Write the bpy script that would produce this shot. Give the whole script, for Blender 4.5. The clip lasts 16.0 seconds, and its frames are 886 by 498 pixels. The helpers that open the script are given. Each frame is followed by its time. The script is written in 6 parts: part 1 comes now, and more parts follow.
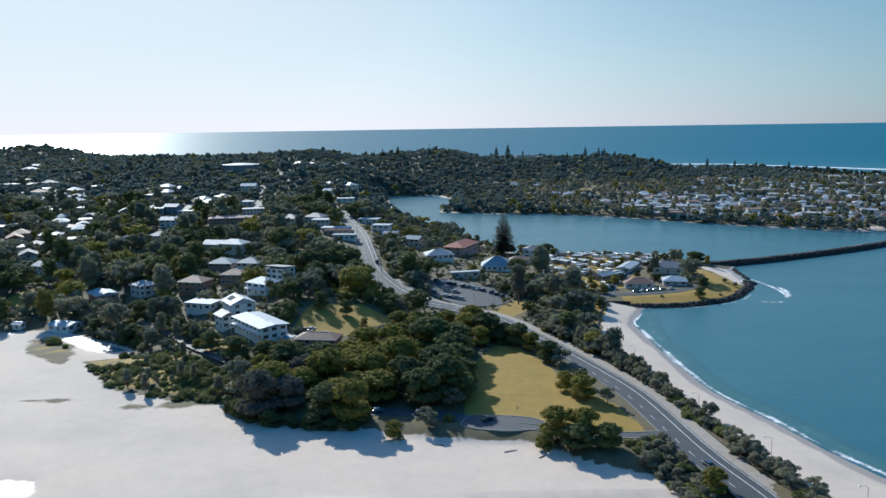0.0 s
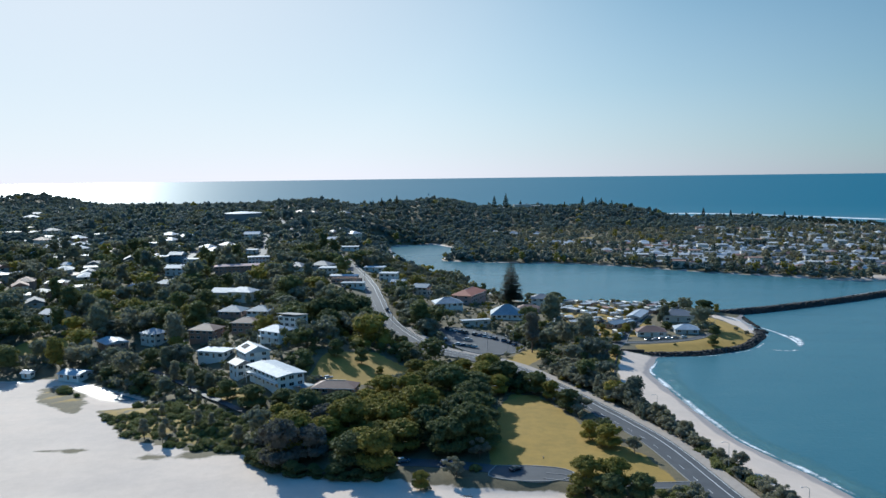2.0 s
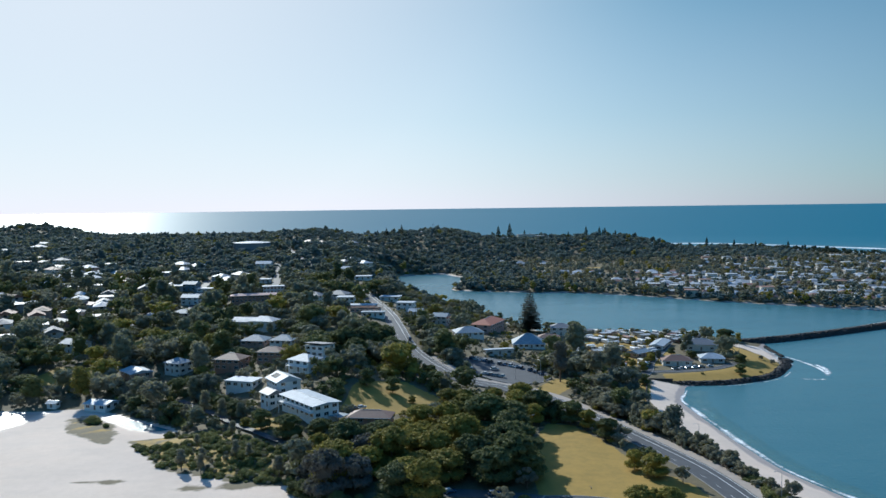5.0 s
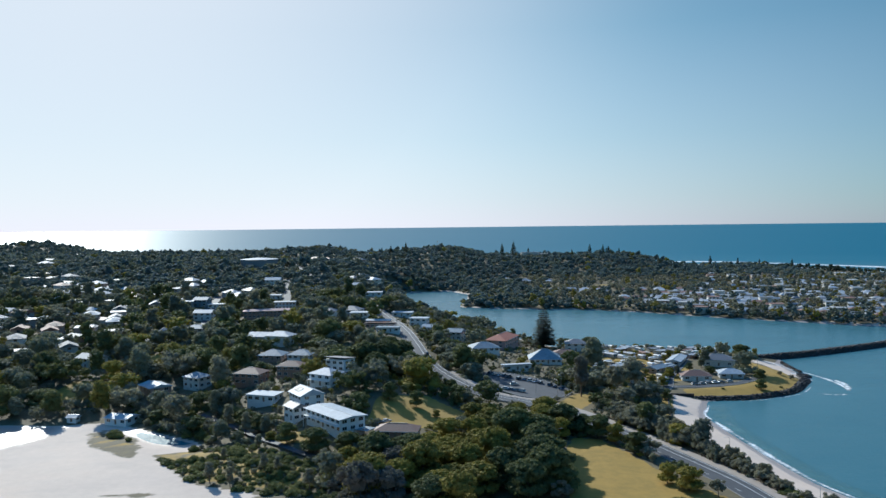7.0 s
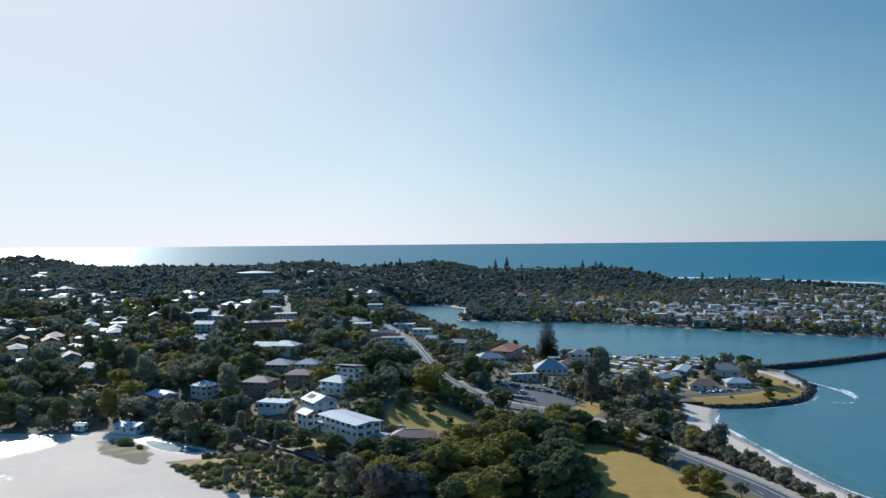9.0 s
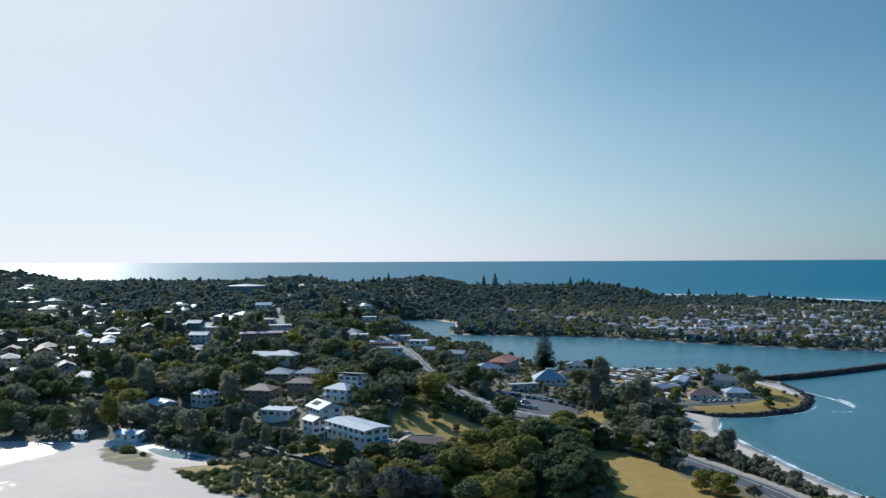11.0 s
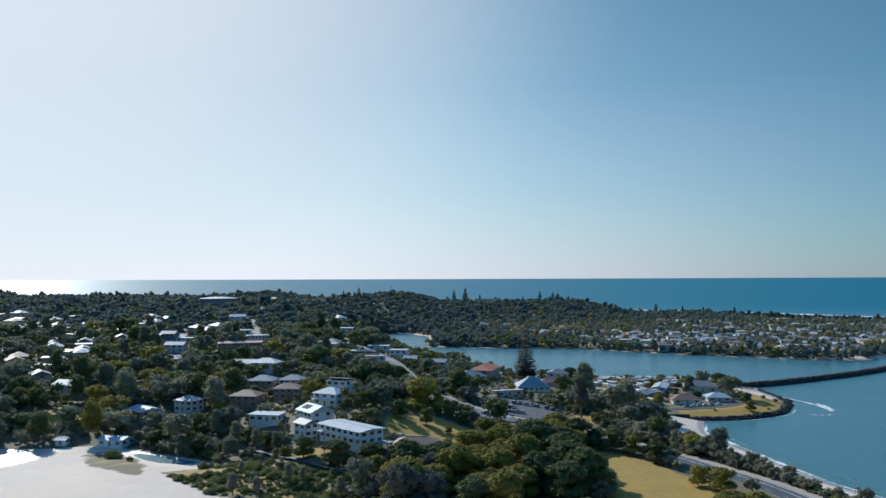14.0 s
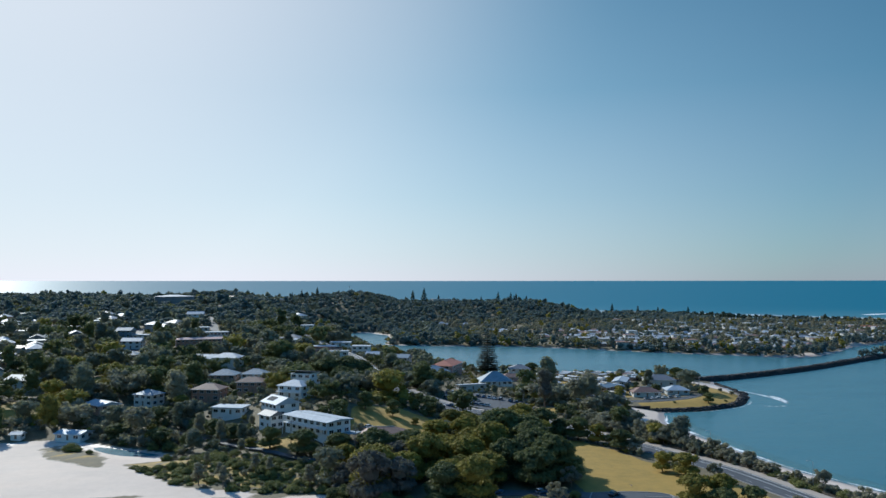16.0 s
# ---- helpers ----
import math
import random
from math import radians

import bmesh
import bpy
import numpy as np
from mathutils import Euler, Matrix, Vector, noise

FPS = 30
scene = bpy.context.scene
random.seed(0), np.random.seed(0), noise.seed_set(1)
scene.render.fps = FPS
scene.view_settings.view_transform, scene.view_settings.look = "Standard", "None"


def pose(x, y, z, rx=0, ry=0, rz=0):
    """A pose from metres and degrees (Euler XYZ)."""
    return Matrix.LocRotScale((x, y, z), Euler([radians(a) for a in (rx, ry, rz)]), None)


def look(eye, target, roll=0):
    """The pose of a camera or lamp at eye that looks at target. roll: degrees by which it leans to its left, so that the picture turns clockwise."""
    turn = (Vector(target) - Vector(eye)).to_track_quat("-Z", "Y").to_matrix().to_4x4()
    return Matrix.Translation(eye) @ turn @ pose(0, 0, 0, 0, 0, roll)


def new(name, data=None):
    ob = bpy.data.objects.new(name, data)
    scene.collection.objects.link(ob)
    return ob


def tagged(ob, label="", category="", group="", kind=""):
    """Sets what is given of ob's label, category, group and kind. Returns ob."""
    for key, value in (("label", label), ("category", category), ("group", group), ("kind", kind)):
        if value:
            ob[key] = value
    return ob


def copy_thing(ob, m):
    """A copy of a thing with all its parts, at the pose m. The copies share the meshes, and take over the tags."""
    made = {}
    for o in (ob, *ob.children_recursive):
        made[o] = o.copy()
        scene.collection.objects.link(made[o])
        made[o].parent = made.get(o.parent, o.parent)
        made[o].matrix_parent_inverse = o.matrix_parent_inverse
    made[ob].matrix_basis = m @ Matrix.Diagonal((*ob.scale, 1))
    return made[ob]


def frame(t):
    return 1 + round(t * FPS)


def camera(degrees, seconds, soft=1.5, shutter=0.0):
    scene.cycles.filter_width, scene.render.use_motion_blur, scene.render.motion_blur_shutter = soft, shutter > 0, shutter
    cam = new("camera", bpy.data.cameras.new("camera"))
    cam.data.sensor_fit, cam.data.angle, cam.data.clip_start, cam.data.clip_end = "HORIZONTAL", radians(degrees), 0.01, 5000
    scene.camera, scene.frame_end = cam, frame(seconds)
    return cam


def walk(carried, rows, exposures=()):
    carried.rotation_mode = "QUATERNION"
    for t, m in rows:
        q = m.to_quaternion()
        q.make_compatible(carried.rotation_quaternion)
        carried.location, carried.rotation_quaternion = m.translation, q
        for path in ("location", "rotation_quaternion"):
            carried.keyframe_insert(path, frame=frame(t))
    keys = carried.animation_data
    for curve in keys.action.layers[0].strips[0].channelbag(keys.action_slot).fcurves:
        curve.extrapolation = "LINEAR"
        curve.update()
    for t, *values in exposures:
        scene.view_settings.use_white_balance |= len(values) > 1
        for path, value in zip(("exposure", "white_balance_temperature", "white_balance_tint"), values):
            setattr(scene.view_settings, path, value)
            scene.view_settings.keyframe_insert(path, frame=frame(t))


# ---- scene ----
cam = camera(59.3, 16.0)
# seconds, x, y, z, yaw, pitch, roll
PATH = [
    (0, 0, 0, 95, 0, -8.937, -0.869), (1, -5.31, 0.28, 94.72, -0.352, -6.946, -0.782),
    (2, -10.61, 0.11, 94.53, -0.575, -5.334, -0.744), (3, -16.14, 0.41, 94.05, -0.707, -4.47, -0.795),
    (4, -21.61, 0.73, 94.02, -0.833, -3.815, -0.786), (6.5, -35.5, 1.01, 92.26, -1.02, -2.034, -0.683),
    (7.5, -41.89, 1.08, 90.29, -1.211, -1.396, -0.63), (9, -50.38, 1, 86.3, -2.005, -0.4, -0.522),
    (11.5, -63.4, 0.95, 80.07, -3.636, 1.203, -0.197), (12.5, -68.23, 1.42, 77.82, -4.534, 1.66, -0.125),
    (13.5, -71.89, 1.58, 75.26, -5.433, 2.087, -0.175), (14.5, -74.59, 1.62, 72.75, -6.402, 2.419, -0.197),
    (15.5, -76.74, 1.47, 70.17, -7.839, 2.472, -0.118), (16, -77.98, 1.46, 69.01, -9.086, 2.49, -0.026)]


def eye_pose(x, y, z, yaw, pitch, roll):
    # roll turns the picture clockwise, about the line of sight
    return pose(x, y, z, 90 + pitch, 0, yaw) @ pose(0, 0, 0, 0, 0, roll)


walk(cam, [(t, eye_pose(*p)) for t, *p in PATH], [(0, 0.30, 4790, 0), (9, 0.28, 4800, 0), (16, 0.23, 4810, 0)])

# ---- light ----
SUN_AZ, SUN_EL = radians(-27), radians(28.5)   # azimuth from +y towards +x
world = bpy.data.worlds.new("sky")
scene.world = world
world.use_nodes = True
wn = world.node_tree.nodes
sky = wn.new("ShaderNodeTexSky")
sky.sky_type, sky.sun_disc = "NISHITA", False
sky.sun_elevation, sky.sun_rotation = SUN_EL, SUN_AZ
sky.altitude, sky.air_density, sky.dust_density, sky.ozone_density = 90, 1.0, 0.3, 1.0
wn["Background"].inputs["Strength"].default_value = 0.065
sun_way = Vector((math.sin(SUN_AZ) * math.cos(SUN_EL), math.cos(SUN_AZ) * math.cos(SUN_EL), math.sin(SUN_EL)))
wl = world.node_tree.links
# sea haze: pale towards the horizon and round the sun
way = wn.new("ShaderNodeTexCoord").outputs["Generated"]
up = wn.new("ShaderNodeSeparateXYZ")
wl.new(way, up.inputs[0])
low = wn.new("ShaderNodeValToRGB")
els = low.color_ramp.elements
for _ in range(3):
    els.new(0.5)
for e, (p, v) in zip(els, ((0.0, 0.97), (0.035, 0.80), (0.11, 0.54), (0.24, 0.24), (0.5, 0.02))):
    e.position, e.color = p, (v, v, v, 1)
wl.new(up.outputs["Z"], low.inputs[0])
near = wn.new("ShaderNodeVectorMath")
near.operation = "DOT_PRODUCT"
wl.new(way, near.inputs[0])
near.inputs[1].default_value = sun_way
glow = wn.new("ShaderNodeMapRange")
glow.interpolation_type = "SMOOTHERSTEP"
glow.inputs["From Min"].default_value, glow.inputs["From Max"].default_value = 0.66, 1.13
wl.new(near.outputs["Value"], glow.inputs["Value"])
veil = wn.new("ShaderNodeMapRange")
for k, v in (("From Min", 0.46), ("From Max", 0.84), ("To Min", 0.52), ("To Max", 1.0)):
    veil.inputs[k].default_value = v
wl.new(near.outputs["Value"], veil.inputs["Value"])
thick = wn.new("ShaderNodeMath")
thick.operation = "MULTIPLY"
wl.new(low.outputs[0], thick.inputs[0])
wl.new(veil.outputs[0], thick.inputs[1])
tone = wn.new("ShaderNodeMix")
tone.data_type, tone.blend_type = "RGBA", "MULTIPLY"
tone.inputs[0].default_value = 1.0
# clearer and bluer overhead than over the hazy sea
high = wn.new("ShaderNodeMapRange")
high.interpolation_type = "SMOOTHSTEP"
high.inputs["From Min"].default_value, high.inputs["From Max"].default_value = 0.46, 0.72
wl.new(up.outputs["Z"], high.inputs["Value"])
zenith = wn.new("ShaderNodeMix")
zenith.data_type = "RGBA"
zenith.inputs[6].default_value, zenith.inputs[7].default_value = (0.41, 0.785, 0.69, 1), (0.68, 1.85, 2.45, 1)
wl.new(high.outputs[0], zenith.inputs[0])
wl.new(zenith.outputs[2], tone.inputs[7])
wl.new(sky.outputs[0], tone.inputs[6])
colour = tone.outputs[2]
# the haze is whiter under the sun and duller away from it
pale = wn.new("ShaderNodeMix")
pale.data_type = "RGBA"
side = wn.new("ShaderNodeMapRange")
side.inputs["From Min"].default_value, side.inputs["From Max"].default_value = 0.42, 0.84
wl.new(near.outputs["Value"], side.inputs["Value"])
wl.new(side.outputs[0], pale.inputs[0])
pale.inputs[6].default_value, pale.inputs[7].default_value = (8.0, 5.05, 5.9, 1), (14.4, 11.2, 9.7, 1)
glare = wn.new("ShaderNodeRGB")
glare.outputs[0].default_value = (13.0, 10.3, 8.65, 1)
for fac, tint in ((thick.outputs[0], pale.outputs[2]), (glow.outputs[0], glare.outputs[0])):
    haze = wn.new("ShaderNodeMix")
    haze.data_type = "RGBA"
    wl.new(fac, haze.inputs[0])
    wl.new(colour, haze.inputs[6])
    wl.new(tint, haze.inputs[7])
    colour = haze.outputs[2]
wl.new(colour, wn["Background"].inputs["Color"])
sun = new("sun", bpy.data.lights.new("sun", "SUN"))
sun.data.energy, sun.data.angle, sun.data.color = 5.2, radians(0.53), (1.0, 0.80, 0.585)
sun.matrix_world = look((0, 0, 200), Vector((0, 0, 200)) - sun_way)
# ---- the lie of the land ----
# shore of the mainland, metres, anticlockwise from the river beach
SHORE = [(160, 100), (135, 160), (117.3, 195), (111, 214), (105, 236), (95.3, 266), (92, 299), (91, 337), (90.5, 362),
         (103, 394), (131, 397), (156, 409), (172, 429), (181, 446), (183, 463), (185, 480), (187, 496), (195, 512),
         (230, 525), (300, 560), (346, 588), (443, 650), (560, 725), (551, 741), (435, 666), (338, 604), (292, 577), (240, 544), (187, 529),
         (175, 534), (161, 552), (129, 556), (90, 566), (52, 580), (35, 618), (9, 714), (-24, 765), (-50, 827), (-69, 1015),
         (-72, 1065), (-41, 1077), (-10, 1081), (13, 1026), (8, 950), (-4, 878), (0, 866), (41, 847), (130, 826),
         (182, 794), (242, 740), (275, 716), (312, 690), (355, 662), (388, 672), (430, 706), (490, 762), (578, 815), (760, 880)]
SHORE += [(1100, 900), (1010, 1000), (880, 1180), (753, 1320), (709, 1464), (605, 1613), (523, 1730), (480, 1690), (440, 1640), (300, 1690),
          (100, 1720), (-200, 1760), (-480, 1980), (-760, 2450), (-1500, 2600), (-1500, 366), (-260, 366), (-211, 362), (-189, 366),
          (-172, 354), (-139, 331), (-135, 320), (-154, 314), (-127, 277), (-121, 273), (-97, 263), (-76, 257), (-69, 247),
          (-58, 240), (-30, 234), (-15, 228), (-2, 224), (25, 220), (41, 204), (55, 197), (62, 186), (85, 150), (100, 100)]


def ramp(v, a, b):
    """Smooth step from 0 at a to 1 at b."""
    t = np.clip((np.asarray(v, float) - a) / (b - a), 0, 1)
    return t * t * (3 - 2 * t)


def inside_distance(poly, x, y):
    """Distance to the outline of a polygon, positive inside."""
    d2, inn = np.full(x.shape, 1e12), np.zeros(x.shape, bool)
    for (ax, ay), (bx, by) in zip(poly, poly[1:] + poly[:1]):
        ex, ey = bx - ax, by - ay
        t = np.clip(((x - ax) * ex + (y - ay) * ey) / (ex * ex + ey * ey), 0, 1)
        d2 = np.minimum(d2, (x - ax - t * ex) ** 2 + (y - ay - t * ey) ** 2)
        if ay != by:
            inn ^= ((ay > y) != (by > y)) & (x < ex * (y - ay) / ey + ax)
    return np.where(inn, 1, -1) * np.sqrt(d2)


def wobble(x, y, size, seed):
    """Cheap smooth noise from a few crossed waves, -1 to 1."""
    rs, v = np.random.RandomState(seed), 0
    for k in range(6):
        a, ph, s = rs.uniform(0, 6.283), rs.uniform(0, 6.283), rs.uniform(0.6, 1.7)
        v = v + np.sin((x * math.cos(a) + y * math.sin(a)) * 6.283 * s / size + ph)
    return v / 3.5


def bump(x, y, cx, cy, sx, sy):
    return np.exp(-((x - cx) / sx) ** 2 - ((y - cy) / sy) ** 2)


def hills(x, y):
    west = (0.066 * np.clip(y - 330, 0, 640) - 0.028 * np.clip(y - 1250, 0, 900)) * (ramp(-x, -40, 110) * ramp(-y, -1280, -1020) + ramp(-x, 200, 400) * ramp(y, 1020, 1280))
    west = west + 11 * bump(x, y, -80, 360, 48, 62) + 9 * bump(x, y, -85, 505, 75, 80)
    # crest of the headland, which runs back from its knoll to the tip
    crest_y = 1440 + 0.26 * np.clip(x, 0, 465)
    crest_z = np.interp(x, [-650, -450, -350, -290, -248, -205, -170, -127, -87, -44, -2, 37, 82, 135, 274, 360, 405, 445, 470],
                        [14, 30, 36, 42, 44, 37, 30, 33, 35, 39, 41, 37, 24, 23, 23, 24, 16, 6, 0])
    head = crest_z * np.exp(-(np.minimum(y - crest_y, 0) / np.interp(x, [-50, 120, 400], [210, 170, 120])) ** 2)
    far = 33 * bump(x, y, -1010, 1940, 105, 170)
    return np.maximum(west, head) + far


def height(x, y):
    x, y = np.asarray(x, float), np.asarray(y, float)
    d = inside_distance(SHORE, x, y)
    d = d + 1.2 * wobble(x, y, 26, 3) * ramp(np.abs(d), 0, 6)
    slope = 0.15 + 0.35 * ramp(x, -60, -40) * ramp(-x, -62, -50) * ramp(-y, -262, -250)
    h = np.where(d > 0, np.minimum(d * slope, 2.6), np.maximum(d * 0.12, -6))
    h = h + np.where(d > 0, hills(x, y) * ramp(d, 4, 70), 0)
    h = h + 0.25 * wobble(x, y, 60, 8) * ramp(d, 5, 40)
    # sand flats of the tidal creek
    flat = 0.62 + 0.12 * wobble(x, y, 70, 5) - 0.44 * ramp(-x, 150, 225) * ramp(y, 250, 320)
    flat = flat - 0.8 * ramp(-x, 90, 170) * ramp(-y, -215, -165) - 1.5 * np.exp(-(((x + 155) * 0.83 - (y - 340) * 0.56) / 20) ** 2 - (((x + 155) * 0.56 + (y - 340) * 0.83) / 9) ** 2)
    flat = flat + 0.5 * bump(x, y, -172, 332, 13, 15) + 0.4 * bump(x, y, -152, 322, 12, 6)
    flat = flat - 0.95 * bump(x, y, -120, 196, 9, 7) - (0.36 + 0.1 * wobble(x, y, 11, 18)) * bump(x, y, -130, 230, 20, 7)
    creek = ramp(-x, -150, -100) * ramp(x, -430, -350) * ramp(-y, -392, -372) * ramp(y, 30, 80) * ramp(-x * 0.75 - y * 0.5, -190, -175)
    return np.where(d > -400, h * (1 - creek) + np.maximum(h, flat) * creek, h)


# ---- materials ----
def material(name):
    m = bpy.data.materials.new(name)
    m.use_nodes = True
    return m, m.node_tree.nodes, m.node_tree.links, m.node_tree.nodes["Principled BSDF"]


def noise_node(n, l, scale, detail=4.0, rough=0.6, coord=None):
    t = n.new("ShaderNodeTexNoise")
    t.inputs["Scale"].default_value, t.inputs["Detail"].default_value, t.inputs["Roughness"].default_value = scale, detail, rough
    if coord:
        l.new(coord, t.inputs["Vector"])
    return t.outputs["Fac"]


def ramp_node(n, l, fac, stops, mode="LINEAR"):
    r = n.new("ShaderNodeValToRGB")
    r.color_ramp.interpolation = mode
    els = r.color_ramp.elements
    while len(els) < len(stops):
        els.new(0.5)
    for e, (p, c) in zip(els, stops):
        e.position, e.color = p, (*c, 1)
    l.new(fac, r.inputs[0])
    return r.outputs[0]


def mix_node(n, l, fac, a, b, blend="MIX"):
    m = n.new("ShaderNodeMix")
    m.data_type, m.blend_type = "RGBA", blend
    for sock, v in ((m.inputs[0], fac), (m.inputs[6], a), (m.inputs[7], b)):
        if isinstance(v, bpy.types.NodeSocket):
            l.new(v, sock)
        elif isinstance(v, tuple):
            sock.default_value = (*v, 1)
        else:
            sock.default_value = v
    return m.outputs[2]


def bump_node(n, l, fac, strength, distance, p):
    b = n.new("ShaderNodeBump")
    b.inputs["Strength"].default_value, b.inputs["Distance"].default_value = strength, distance
    l.new(fac, b.inputs["Height"])
    l.new(b.outputs[0], p.inputs["Normal"])


def place(n):
    return n.new("ShaderNodeNewGeometry").outputs["Position"]


def plain(name, c, rough=0.7, metal=0.0, vary=0.18, scale=0.6, spec=0.4, bumps=0.0):
    """Paint, concrete, metal: one colour with blotches and fine grain."""
    m, n, l, p = material(name)
    pos = place(n)
    big, fine = noise_node(n, l, scale, 5, 0.65, pos), noise_node(n, l, scale * 14, 3, 0.6, pos)
    dark = tuple(v * (1 - vary) for v in c)
    lite = tuple(min(v * (1 + vary * 0.5), 0.9) for v in c)
    base = ramp_node(n, l, big, [(0.3, dark), (0.7, lite)])
    base = mix_node(n, l, 0.25, base, ramp_node(n, l, fine, [(0.3, dark), (0.7, lite)]))
    l.new(base, p.inputs["Base Color"])
    p.inputs["Roughness"].default_value, p.inputs["Metallic"].default_value = rough, metal
    p.inputs["Specular IOR Level"].default_value = spec
    if bumps:
        bump_node(n, l, fine, 0.6, bumps, p)
    return m


def various(name, colours, rough=0.6, spec=0.4, ribs=0.0, island=False):
    """One of several colours for each object, with stains; ribs: spacing of a roof's ribs in metres."""
    m, n, l, p = material(name)
    rnd = n.new("ShaderNodeNewGeometry").outputs["Random Per Island"] if island else n.new("ShaderNodeObjectInfo").outputs["Random"]
    k = len(colours)
    base = ramp_node(n, l, rnd, [(i / k, c) for i, c in enumerate(colours)], "CONSTANT")
    pos = place(n)
    stain = noise_node(n, l, 0.5, 5, 0.65, pos)
    base = mix_node(n, l, 1.0, base, ramp_node(n, l, stain, [(0.25, (0.72, 0.70, 0.68)), (0.65, (1, 1, 1))]), "MULTIPLY")
    l.new(base, p.inputs["Base Color"])
    p.inputs["Roughness"].default_value, p.inputs["Specular IOR Level"].default_value = rough, spec
    if ribs:
        w = n.new("ShaderNodeTexWave")
        w.inputs["Scale"].default_value = 0.314 / ribs
        l.new(n.new("ShaderNodeTexCoord").outputs["Object"], w.inputs["Vector"])
        bump_node(n, l, w.outputs["Fac"], 0.5, 0.03, p)
    return m


def foliage(name, dark, lite, patch=0.06, rough=0.75, through_light=0.3, dry=(0.16, 0.12, 0.05)):
    """Leaves: each tree and each clump a tone of its own, light that shines through."""
    m, n, l, p = material(name)
    isl = n.new("ShaderNodeNewGeometry").outputs["Random Per Island"]
    at = n.new("ShaderNodeAttribute")
    at.attribute_name = "tree"
    own = n.new("ShaderNodeMath")
    own.operation = "ADD"
    l.new(at.outputs["Fac"], own.inputs[0])
    l.new(n.new("ShaderNodeObjectInfo").outputs["Random"], own.inputs[1])
    wrap = n.new("ShaderNodeMath")
    wrap.operation = "FRACT"
    l.new(own.outputs[0], wrap.inputs[0])
    pos = place(n)
    big = noise_node(n, l, patch, 3, 0.55, pos)
    mid = tuple((a + b) * 0.5 for a, b in zip(dark, lite))
    tone = ramp_node(n, l, wrap.outputs[0], [(0.0, dark), (0.45, mid), (0.8, lite), (1.0, mid)])
    tone = mix_node(n, l, 0.35, tone, ramp_node(n, l, isl, [(0.0, dark), (1.0, lite)]))
    tone = mix_node(n, l, 0.25, tone, ramp_node(n, l, big, [(0.32, dark), (0.68, lite)]))
    tone = mix_node(n, l, ramp_node(n, l, isl, [(0.95, (0, 0, 0)), (0.98, (0.4, 0.4, 0.4))]), tone, dry)
    l.new(tone, p.inputs["Base Color"])
    p.inputs["Roughness"].default_value, p.inputs["Specular IOR Level"].default_value = rough, 0.12
    tr = n.new("ShaderNodeBsdfTranslucent")
    l.new(mix_node(n, l, 0.5, tone, (0.16, 0.17, 0.05)), tr.inputs["Color"])
    mx = n.new("ShaderNodeMixShader")
    mx.inputs[0].default_value = through_light
    l.new(p.outputs[0], mx.inputs[1])
    l.new(tr.outputs[0], mx.inputs[2])
    l.new(mx.outputs[0], n["Material Output"].inputs["Surface"])
    return m


